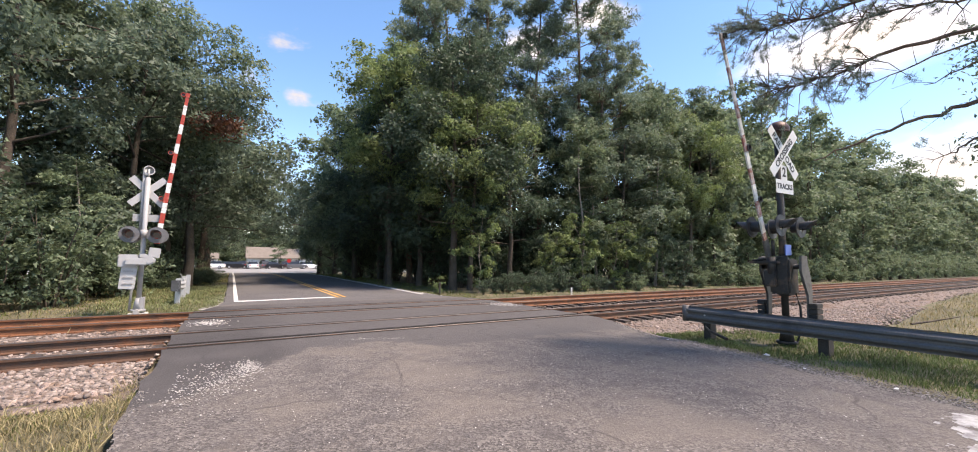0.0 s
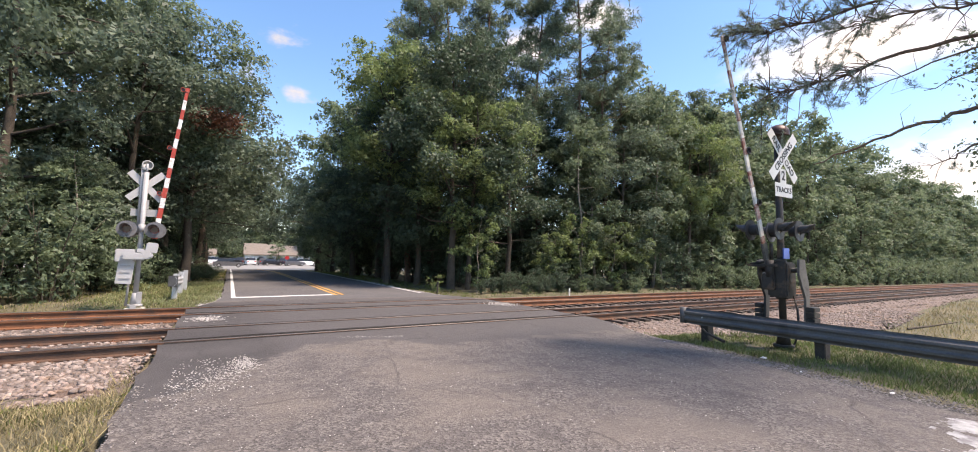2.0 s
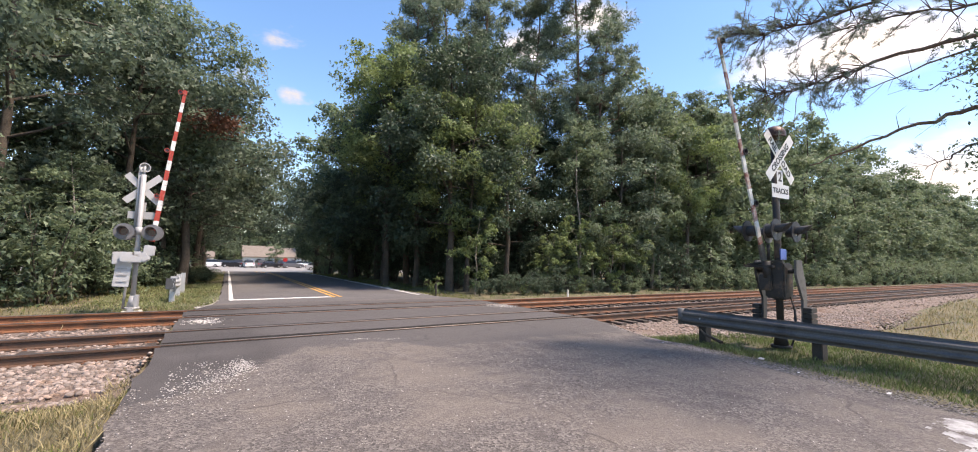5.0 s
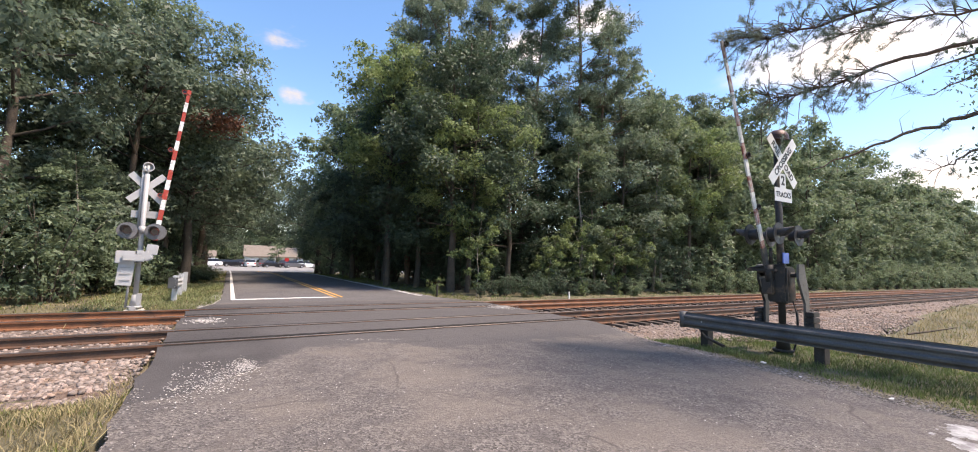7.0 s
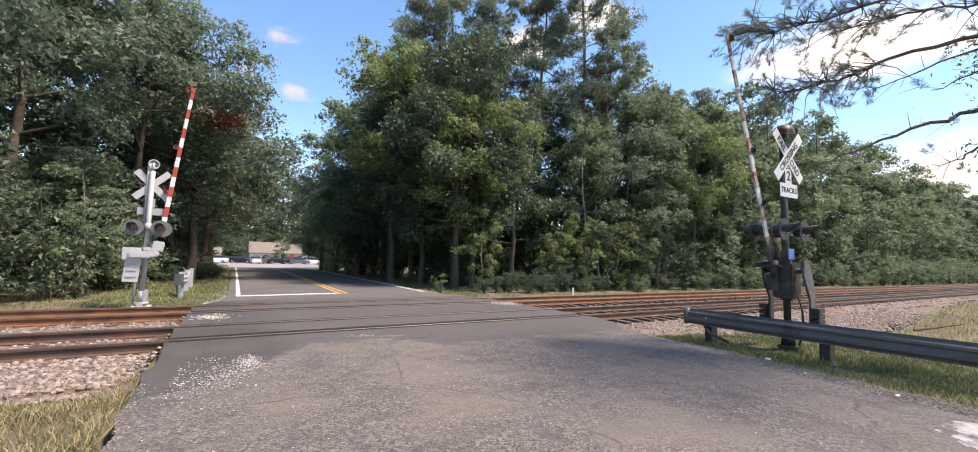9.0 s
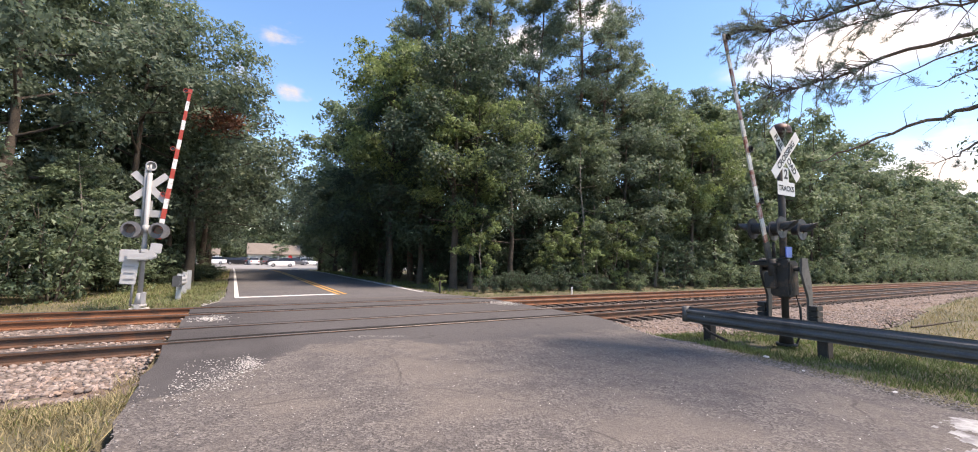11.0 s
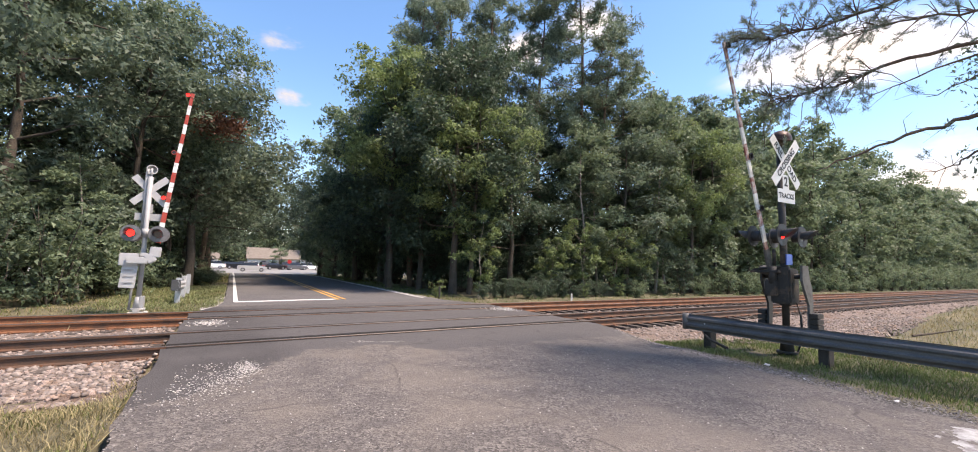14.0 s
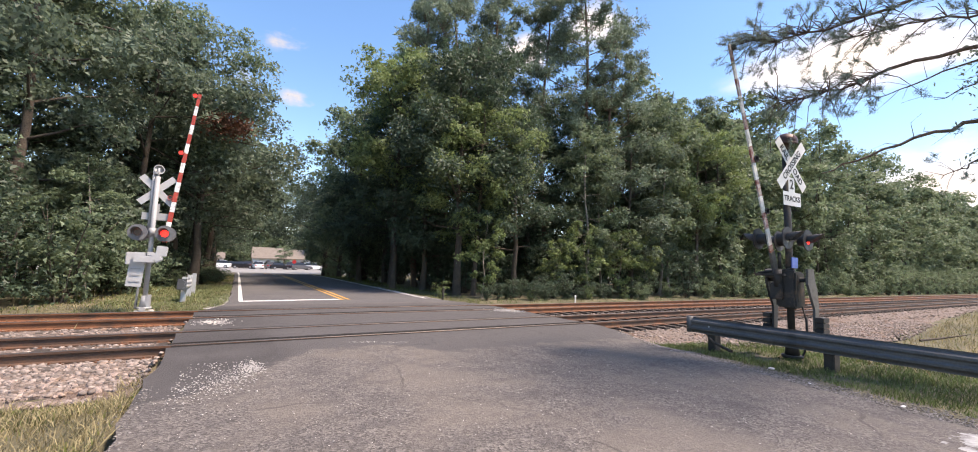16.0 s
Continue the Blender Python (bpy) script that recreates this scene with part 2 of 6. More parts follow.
def asphalt():
    """Grey worn asphalt, with a darker newer stretch across the tracks and its ragged border."""
    m = bpy.data.materials.new("asphalt")
    m.use_nodes = True
    t = m.node_tree
    n, l = t.nodes, t.links
    b = n["Principled BSDF"]
    b.inputs["Roughness"].default_value = 0.85
    b.inputs["Specular IOR Level"].default_value = 0.3
    tc = n.new("ShaderNodeTexCoord")
    co = tc.outputs["Object"]
    sep = n.new("ShaderNodeSeparateXYZ")
    l.new(co, sep.inputs[0])

    def noise_of(scale, detail=6, rough=0.6):
        q = n.new("ShaderNodeTexNoise")
        q.inputs["Scale"].default_value, q.inputs["Detail"].default_value, q.inputs["Roughness"].default_value = scale, detail, rough
        l.new(co, q.inputs["Vector"])
        return q.outputs["Fac"]

    def op(kind, a, c, d=None):
        q = n.new("ShaderNodeMath")
        q.operation = kind
        for i, v in enumerate((a, c, d)):
            if v is None:
                continue
            if isinstance(v, (int, float)):
                q.inputs[i].default_value = v
            else:
                l.new(v, q.inputs[i])
        return q.outputs[0]

    def rng(v, a, c, lo=0.0, hi=1.0):
        q = n.new("ShaderNodeMapRange")
        for k, w in zip(("From Min", "From Max", "To Min", "To Max"), (a, c, lo, hi)):
            q.inputs[k].default_value = w
        l.new(v, q.inputs["Value"])
        return q.outputs["Result"]

    def mixc(f, a, c):
        q = n.new("ShaderNodeMix")
        q.data_type = 'RGBA'
        l.new(f, q.inputs["Factor"])
        for k, v in (("A", a), ("B", c)):
            if isinstance(v, tuple):
                q.inputs[k].default_value = (*v, 1)
            else:
                l.new(v, q.inputs[k])
        return q.outputs["Result"]

    big, mid, fine = noise_of(0.62, 4), noise_of(2.4, 8, 0.7), noise_of(70, 4, 0.7)
    vor = n.new("ShaderNodeTexVoronoi")
    vor.inputs["Scale"].default_value = 52
    l.new(co, vor.inputs["Vector"])
    chip = n.new("ShaderNodeSeparateColor")
    l.new(vor.outputs["Color"], chip.inputs[0])
    old = mixc(rng(chip.outputs[0], 0.15, 0.95), (0.0509, 0.0451, 0.0433), (0.1814, 0.1629, 0.1514))
    old = mixc(rng(fine, 0.42, 0.8, 0, 0.7), old, (0.1146, 0.1037, 0.0974))
    old = mixc(rng(mid, 0.46, 0.68, 0, 0.85), old, (0.0605, 0.0547, 0.0547))
    old = mixc(rng(big, 0.47, 0.6, 0, 0.62), old, (0.1432, 0.1235, 0.1082))
    newer = mixc(rng(fine, 0.3, 0.7), (0.0395, 0.0363, 0.0363), (0.0623, 0.0579, 0.0579))
    newer = mixc(rng(op('ADD', sep.outputs["X"], mid), 1.0, 1.7, 0, 0.8), newer, mixc(rng(fine, 0.3, 0.7), (0.0605, 0.056, 0.056), (0.0955, 0.0885, 0.0872)))
    newer = mixc(rng(big, 0.42, 0.66, 0, 0.7), newer, (0.0827, 0.077, 0.0764))
    # ragged border of the newer stretch
    ragged = op('MULTIPLY', op('SUBTRACT', mid, 0.5), 1.2)
    lim = op('MINIMUM', rng(sep.outputs["X"], -0.4, 1.2, 5.3, 7.4), rng(sep.outputs["X"], 1.9, 3.2, 7.8, 6.5))
    after = rng(op('ADD', op('SUBTRACT', sep.outputs["Y"], lim), ragged), -0.03, 0.18)
    before = rng(op('ADD', sep.outputs["Y"], op('MULTIPLY', ragged, 0.4)), 15.3, 15.0)
    colr = mixc(op('MULTIPLY', after, before), old, newer)
    far = rng(sep.outputs["Y"], 15.2, 15.6)
    lane = mixc(rng(fine, 0.3, 0.7), (0.0668, 0.0636, 0.0668), (0.105, 0.1005, 0.1018))
    colr = mixc(far, colr, mixc(rng(big, 0.4, 0.65), lane, (0.1082, 0.1018, 0.1018)))
    # cracks
    crk = n.new("ShaderNodeTexVoronoi")
    crk.feature = 'DISTANCE_TO_EDGE'
    crk.inputs["Scale"].default_value = 0.55
    wob = n.new("ShaderNodeMix")
    wob.data_type = 'VECTOR'
    nv = n.new("ShaderNodeTexNoise")
    nv.inputs["Scale"].default_value = 1.5
    l.new(co, nv.inputs["Vector"])
    wob.inputs["Factor"].default_value = 0.35
    l.new(co, wob.inputs["A"])
    l.new(nv.outputs["Color"], wob.inputs["B"])
    l.new(wob.outputs["Result"], crk.inputs["Vector"])
    line = op('MULTIPLY', rng(crk.outputs["Distance"], 0.008, 0.002), rng(big, 0.45, 0.6))
    colr = mixc(op('MULTIPLY', line, 0.6), colr, (0.0318, 0.0299, 0.0292))
    l.new(colr, b.inputs["Base Color"])
    bp = n.new("ShaderNodeBump")
    bp.inputs["Strength"].default_value, bp.inputs["Distance"].default_value = 0.7, 0.012
    l.new(op('ADD', fine, op('MULTIPLY', vor.outputs["Distance"], 0.8)), bp.inputs["Height"])
    l.new(bp.outputs["Normal"], b.inputs["Normal"])
    return m


M_asphalt = asphalt()


# ---- mesh helpers ----
def part(name, bm, material, parent=None, label=""):
    """One mesh object from a bmesh, under a thing or a part."""
    me = bpy.data.meshes.new(name)
    bm.to_mesh(me)
    bm.free()
    for k in (material if isinstance(material, (list, tuple)) else [material]):
        me.materials.append(k)
    ob = new(name, me)
    ob.parent = parent
    if label:
        tagged(ob, label)
    return ob


def empty(name, m, label, category, group="", kind=""):
    ob = new(name)
    ob.empty_display_size = 0.2
    ob.matrix_basis = m
    return tagged(ob, label, category, group, kind)


def box(bm, c, s, rot=None, bevel=0.0, mi=0):
    r = bmesh.ops.create_cube(bm, size=1)
    vs = r["verts"]
    m = Matrix.Translation(c) @ (rot or Matrix()) @ Matrix.Diagonal((*s, 1))
    bmesh.ops.transform(bm, matrix=m, verts=vs)
    fs = {f for v in vs for f in v.link_faces}
    for f in fs:
        f.material_index = mi
    if bevel:
        es = list({e for v in vs for e in v.link_edges})
        bmesh.ops.bevel(bm, geom=es, offset=bevel, segments=2, affect='EDGES')
    return bm


def tube(bm, p0, p1, r0, r1=None, seg=12, caps=True):
    """A tapered tube from p0 to p1."""
    p0, p1 = Vector(p0), Vector(p1)
    r1 = r0 if r1 is None else r1
    d = p1 - p0
    q = d.to_track_quat('Z', 'Y').to_matrix()
    rings = []
    for p, r in ((p0, r0), (p1, r1)):
        rings.append([bm.verts.new(p + q @ Vector((r * math.cos(a), r * math.sin(a), 0)))
                      for a in (2 * math.pi * i / seg for i in range(seg))])
    for i in range(seg):
        f = bm.faces.new((rings[0][i], rings[0][(i + 1) % seg], rings[1][(i + 1) % seg], rings[1][i]))
        f.smooth = True
    if caps:
        bm.faces.new(rings[0][::-1])
        bm.faces.new(rings[1])
    return bm


def sweep(bm, pts, radii, seg=7):
    """A bent tapered limb through the points."""
    pts = [Vector(p) for p in pts]
    prev = None
    for i, p in enumerate(pts):
        d = (pts[min(i + 1, len(pts) - 1)] - pts[max(i - 1, 0)])
        q = d.to_track_quat('Z', 'Y').to_matrix() if abs(d.normalized().z) < 0.98 else Matrix.Identity(3)
        ring = [bm.verts.new(p + q @ Vector((radii[i] * math.cos(a), radii[i] * math.sin(a), 0)))
                for a in (2 * math.pi * k / seg for k in range(seg))]
        if prev:
            # match the ring's start to the last one
            s = min(range(seg), key=lambda k: (ring[k].co - p - (prev[0].co - pts[i - 1])).length)
            ring = ring[s:] + ring[:s]
            for k in range(seg):
                f = bm.faces.new((prev[k], prev[(k + 1) % seg], ring[(k + 1) % seg], ring[k]))
                f.smooth = True
        prev = ring
    return bm


def profile(bm, prof, path, closed=True, mi=0):
    """Extrudes a list of (a, z) across a path of (x, y) points; a is to the left of the way."""
    rings = []
    for i, p in enumerate(path):
        a = Vector(path[max(i - 1, 0)][:2])
        b = Vector(path[min(i + 1, len(path) - 1)][:2])
        d = (b - a).normalized()
        nrm = Vector((-d.y, d.x))
        z0 = p[2] if len(p) > 2 else 0
        rings.append([bm.verts.new((p[0] + nrm.x * u, p[1] + nrm.y * u, z0 + z)) for u, z in prof])
    k = len(prof)
    for r, s in zip(rings, rings[1:]):
        for i in range(k if closed else k - 1):
            f = bm.faces.new((r[i], r[(i + 1) % k], s[(i + 1) % k], s[i]))
            f.material_index = mi
    if closed:
        bm.faces.new(rings[0])
        bm.faces.new(rings[-1][::-1])
    return bm


def fast_mesh(name, verts, faces, material):
    """A mesh from arrays: faces all of one size."""
    me = bpy.data.meshes.new(name)
    verts = np.asarray(verts, dtype=np.float32)
    faces = np.asarray(faces, dtype=np.int32)
    nf, k = faces.shape
    me.vertices.add(len(verts))
    me.vertices.foreach_set("co", verts.ravel())
    me.loops.add(nf * k)
    me.loops.foreach_set("vertex_index", faces.ravel())
    me.polygons.add(nf)
    me.polygons.foreach_set("loop_start", np.arange(nf, dtype=np.int32) * k)
    me.materials.append(material)
    me.update(calc_edges=True)
    return me


def unit(v):
    return v / np.maximum(np.linalg.norm(v, axis=-1, keepdims=True), 1e-9)


def leaves(name, centres, length, width, material, seed, up=0.42, droop=0.2):
    """Small pointed leaves, one diamond of two bent halves each, about the given places."""
    r = np.random.default_rng(seed)
    n = len(centres)
    ln = length * r.uniform(0.6, 1.35, (n, 1))
    wd = width * r.uniform(0.6, 1.3, (n, 1))
    d = unit(r.normal(size=(n, 3)) + np.array([0, 0, -droop]))
    nz = unit(r.normal(size=(n, 3)) * (1 - up) + np.array([0, 0, up]))
    s = unit(np.cross(nz, d))
    nz = unit(np.cross(d, s))
    a = centres - d * ln / 2
    b = centres + d * ln / 2 - nz * ln * 0.12
    v = np.stack([a, centres + s * wd / 2 + nz * wd * 0.15, b, centres - s * wd / 2 + nz * wd * 0.15], 1).reshape(-1, 3)
    f = np.arange(4 * n).reshape(-1, 4)
    return fast_mesh(name, v, f, material)


def add(name, me, parent=None, label=""):
    ob = new(name, me)
    ob.parent = parent
    if label:
        tagged(ob, label)
    return ob


# ---- ground, road, tracks ----
SKEW = 0.02                       # the tracks' turn against the road's square
RAIL_Y = (8.62, 10.125, 12.35, 13.855)


def dip(y):
    """How far the road falls on its way to the cross street."""
    u = min(1.0, max(0.0, (y - 38) / 40))
    return -0.65 * u * u * (3 - 2 * u)


def edge_left(y):
    return float(np.interp(y, [-30, 0, 4, 8, 13.6, 15.6, 17, 80], [-1.2, -0.75, -0.72, -0.85, -0.85, -0.25, -0.12, -0.12]))


def edge_right(y):
    return float(np.interp(y, [-30, 0, 1.5, 2.6, 3.8, 5.7, 8, 13.8, 16, 20, 80], [6.2, 6.5, 6.6, 6.75, 7.0, 7.3, 8.35, 8.35, 7.5, 7.25, 7.25]))


def ground_z(x, y):
    """Height of the ground: ballast between the tracks, shoulders, verges level with the road's edge."""
    yt = y - SKEW * x
    z = float(np.interp(yt, [-50, 3.0, 5.2, 6.4, 7.0, 7.7, 14.8, 15.6, 17, 22, 60], [-0.05, -0.06, -0.1, -0.25, -0.3, -0.26, -0.26, -0.28, -0.16, -0.1, -0.1]))
    el, er = edge_left(y), edge_right(y)
    d = max(el - x, x - er, 0)
    if d <= 0.05:
        return -0.25 + dip(y)
    k = min(1, d / 0.7)
    if x < 2 and 5.6 < yt < 15.2:
        k = min(1, d / 0.12)
    elif yt > 7.4 and yt < 15:
        k = min(1, d / 0.3)
    z = z * k - 0.03 * (1 - k) + dip(y)
    if x < 2 and 6.8 < yt < 15.2:                               # fuller ballast on this side
        z += 0.055 * k
    if x > 9.5 and yt < 6.5:                                    # bank behind the guard rail
        z -= min(0.25, 0.05 * (x - 9.5)) * min(1, (6.5 - yt) / 2)
    if near_edge(x) - 0.2 < yt < 15.5:                          # raked level under the stones
        return z
    z += 0.035 * noise.noise((x * 0.8, y * 0.8, 3)) * k + 0.02 * noise.noise((x * 2.5, y * 2.5, 8)) * k
    return z


def axis(lo, hi, step, far):
    a = list(np.arange(lo, hi + 1e-6, step))
    s, v = step, a[0]
    while v > -far:
        s *= 1.35
        v -= s
        a.insert(0, v)
    s, v = step, a[-1]
    while v < far:
        s *= 1.35
        v += s
        a.append(v)
    return a


def make_ground():
    xs, ys = axis(-9, 30, 0.25, 2500), axis(-4, 24, 0.22, 2500)
    v = [(x, y, ground_z(x, y) if abs(x) < 200 and abs(y) < 200 else (-0.75 if y > 0 else -0.1)) for y in ys for x in xs]
    w = len(xs)
    f = [(j * w + i, j * w + i + 1, (j + 1) * w + i + 1, (j + 1) * w + i) for j in range(len(ys) - 1) for i in range(w - 1)]
    me = fast_mesh("ground", v, f, M_grass_soil)
    me.polygons.foreach_set("use_smooth", [True] * len(me.polygons))
    tagged(new("ground", me), "grassy verge and woodland soil, patchy and dry", "ground", kind="structure")


def slab(bm, ya, yb, skew, top=0.0, step=0.4, thick=0.25, x0=None, x1=None):
    """A stretch of asphalt between two lines across the road; a worn, slightly uneven edge."""
    k = max(2, int((yb - ya) / step) + 1)
    rows = []
    for j in range(k):
        y = ya + (yb - ya) * j / (k - 1)
        l, r = edge_left(y) if x0 is None else x0, edge_right(y) if x1 is None else x1
        l += 0.11 * noise.noise((0.3, y * 1.7, 0)) + 0.03 * noise.noise((1, y * 6, 0))
        r += 0.10 * noise.noise((5.3, y * 1.3, 0)) + 0.04 * noise.noise((4, y * 6, 0))
        row = []
        for i in range(13):
            x = l + (r - l) * i / 12
            row.append((x, y + skew * x, top + dip(y) - 0.012 * (abs(i - 6) / 6) ** 3 + 0.006 * noise.noise((x * 1.5, y * 1.5, 0))))
        rows.append(row)
    vt = [[bm.verts.new(p) for p in row] for row in rows]
    ve = [[bm.verts.new(row[i]) for i in (0, 12)] for row in rows]
    vb = [[bm.verts.new((row[i][0], row[i][1], row[i][2] - thick)) for i in (0, 12)] for row in rows]
    for j in range(k - 1):
        for i in range(12):
            bm.faces.new((vt[j][i], vt[j][i + 1], vt[j + 1][i + 1], vt[j + 1][i])).smooth = True
        bm.faces.new((vb[j][0], ve[j][0], ve[j + 1][0], vb[j + 1][0]))
        bm.faces.new((ve[j][1], vb[j][1], vb[j + 1][1], ve[j + 1][1]))
    for j, flip in ((0, 1), (k - 1, -1)):
        loop = [bm.verts.new(v.co) for v in [vb[j][0], vb[j][1]] + vt[j][::-1]]
        bm.faces.new(loop[::flip])


def make_road():
    bm = bmesh.new()
    r = RAIL_Y
    gaps = ((r[0] - 0.2, r[0] + 0.24), (r[1] - 0.2, r[1] + 0.14), (r[2] - 0.22, r[2] + 0.28), (r[3] - 0.28, r[3] + 0.2))
    y = -30.0
    for a, b in gaps:
        slab(bm, y, a, SKEW)
        y = b
    slab(bm, y, 72.0, SKEW, step=0.7)
    part("road", bm, M_asphalt, None)
    road = bpy.data.objects["road"]
    tagged(road, "worn grey asphalt road with a darker newer stretch over the tracks", "road", kind="structure")
    # shallow near-black bed: the flange gaps' depth and shade are in its colour
    bm = bmesh.new()
    for a, b in gaps:
        profile(bm, [(-(b - a) / 2, -0.2), (-(b - a) / 2, -0.016), ((b - a) / 2, -0.016), ((b - a) / 2, -0.2)],
                [(-0.8, (a + b) / 2 + SKEW * -0.8), (8.3, (a + b) / 2 + SKEW * 8.3)])
    part("flange_filler", bm, M_gap, road, "near-black strip in the flange gaps, their shade in its colour")

    def stripe(name, material, x0, y0, x1, y1, w, label, z=0.004):
        bm = bmesh.new()
        n = max(2, int(math.hypot(x1 - x0, y1 - y0) / 0.5))
        d = Vector((x1 - x0, y1 - y0)).normalized()
        q = Vector((-d.y, d.x)) * w / 2
        pv = None
        for i in range(n + 1):
            x, y = x0 + (x1 - x0) * i / n, y0 + (y1 - y0) * i / n
            lift = z + dip(y - SKEW * x) + 0.006 * noise.noise((x * 1.5, (y - SKEW * x) * 1.5, 0))
            cur = [bm.verts.new((x + s * q.x * (1 + 0.08 * noise.noise((x * 3, y * 3, s))), y + s * q.y * (1 + 0.08 * noise.noise((x * 3, y * 3, s))), lift)) for s in (1, -1)]
            if pv:
                bm.faces.new((pv[0], pv[1], cur[1], cur[0]))
            pv = cur
        tagged(part(name, bm, material, road), label)

    stripe("edge_line", M_line_white, 0.2, 16.6, 0.2, 71, 0.13, "white edge line")
    stripe("edge_line", M_line_white, 7.02, 17.0, 7.02, 71, 0.13, "white edge line")
    stripe("stop_line", M_line_white, 0.14, 16.5, 3.45, 17.02, 0.36, "white stop line")
    stripe("centre_line", M_line_yellow, 3.55, 16.8, 3.45, 71, 0.11, "yellow centre line")
    stripe("centre_line", M_line_yellow, 3.80, 16.9, 3.70, 71, 0.11, "yellow centre line")
    # the near stop line has flaked away in places: what is left of the paint
    bm = bmesh.new()
    c = 0.02
    for i in range(int(1.75 / c)):
        for j in range(int(0.52 / c)):
            x, y = 4.93 + i * c, 0.80 + j * c + 0.01 * i * c
            wear = noise.noise((x * 1.6, y * 5, 1)) + 0.45 * noise.noise((x * 7, y * 9, 2)) + 0.2 * noise.noise((x * 22, y * 22, 2)) - 0.25 * abs(j * c - 0.26) / 0.26
            if wear < -0.02:
                continue
            z = 0.003 + 0.006 * noise.noise((x * 1.5, (y - SKEW * x) * 1.5, 0)) - 0.012 * max(0, abs(x - 2.8) / 3.6) ** 3
            bm.faces.new([bm.verts.new((x + u * c, y + v * c, z)) for u, v in ((0, 0), (1.02, 0), (1.02, 1.02), (0, 1.02))])
    bmesh.ops.remove_doubles(bm, verts=bm.verts, dist=0.002)
    part("stop_line", bm, M_line_worn, road, "worn and flaking white stop line")


def make_tracks():
    prof = [(-0.07, -0.175), (0.07, -0.175), (0.07, -0.16), (0.012, -0.14), (0.012, -0.05), (0.037, -0.04), (0.037, -0.006), (0.03, 0.0),
            (-0.03, 0.0), (-0.037, -0.006), (-0.037, -0.04), (-0.012, -0.05), (-0.012, -0.14), (-0.07, -0.16)]
    bt = bmesh.new()
    box(bt, (0, 0, 0), (0.225, 2.6, 0.18), bevel=0.012)
    tie_me = bpy.data.meshes.new("tie")
    bt.to_mesh(tie_me)
    bt.free()
    tie_me.materials.append(M_tie)
    bp = bmesh.new()
    box(bp, (0, 0, 0.004), (0.19, 0.32, 0.012), bevel=0.003)
    for sx in (-0.06, 0.06):
        for sy in (-0.1, 0.1):
            box(bp, (sx, sy, 0.02), (0.025, 0.03, 0.03))
    plate_me = bpy.data.meshes.new("tie_plate")
    bp.to_mesh(plate_me)
    bp.free()
    plate_me.materials.append(M_rail)
    rnd = random.Random(4)
    for k, (ya, yb) in enumerate(((RAIL_Y[0], RAIL_Y[1]), (RAIL_Y[2], RAIL_Y[3]))):
        tr = empty("railway_track", pose(0, 0, 0), "rusty brown steel rails on dark timber ties in ballast", "railway track", "tracks")
        for y in (ya, yb):
            bm = bmesh.new()
            x = [-120, -60, -20, 0, 20, 60, 120, 260]
            profile(bm, prof, [(q, y + SKEW * q) for q in x])
            for f in bm.faces:
                c = f.calc_center_median()
                if c.z > -0.004:
                    f.material_index = 1
            bmesh.ops.recalc_face_normals(bm, faces=bm.faces)
            part("rail", bm, [M_rail if k else M_rail_dark, M_railtop], tr)
        mid = (ya + yb) / 2
        far = bmesh.new()
        for i in range(-130, 260):
            x = i * 0.53 + rnd.uniform(-0.03, 0.03)
            if -0.7 < x < 8.2:
                continue
            m = Matrix.Translation((x, mid + SKEW * x + rnd.uniform(-0.04, 0.04), -0.263 + rnd.uniform(-0.008, 0.006))) @ Matrix.Rotation(rnd.uniform(-0.03, 0.03), 4, 'Z')
            if -14 < x < 45:
                o = add("tie", tie_me, tr)
                o.matrix_basis = m
                if x < 25:
                    for y in (ya, yb):
                        p = add("tie_plate", plate_me, tr)
                        p.matrix_basis = Matrix.Translation((x, y + SKEW * x, -0.178))
            else:
                box(far, m.translation, (0.225, 2.6, 0.18))
        tagged(part("far_ties", far, M_tie, tr), kind="stuff")


def rock(bm):
    """An icosahedron: twenty flat faces, for broken stone."""
    g = (1 + 5 ** 0.5) / 2
    v = [bm.verts.new(Vector(p).normalized()) for p in ((-1, g, 0), (1, g, 0), (-1, -g, 0), (1, -g, 0), (0, -1, g), (0, 1, g), (0, -1, -g), (0, 1, -g), (g, 0, -1), (g, 0, 1), (-g, 0, -1), (-g, 0, 1))]
    for a, b, c in ((0, 11, 5), (0, 5, 1), (0, 1, 7), (0, 7, 10), (0, 10, 11), (1, 5, 9), (5, 11, 4), (11, 10, 2), (10, 7, 6), (7, 1, 8),
                    (3, 9, 4), (3, 4, 2), (3, 2, 6), (3, 6, 8), (3, 8, 9), (4, 9, 5), (2, 4, 11), (6, 2, 10), (8, 6, 7), (9, 8, 1)):
        bm.faces.new((v[a], v[b], v[c]))


def stone_mesh(name, seed, material):
    r = random.Random(seed)
    bm = bmesh.new()
    rock(bm)
    for v in bm.verts:
        v.co *= r.uniform(0.75, 1.15)
        v.co.x *= 1.25
        v.co.z *= 0.75
    me = bpy.data.meshes.new(name)
    bm.to_mesh(me)
    bm.free()
    me.materials.append(material)
    return me


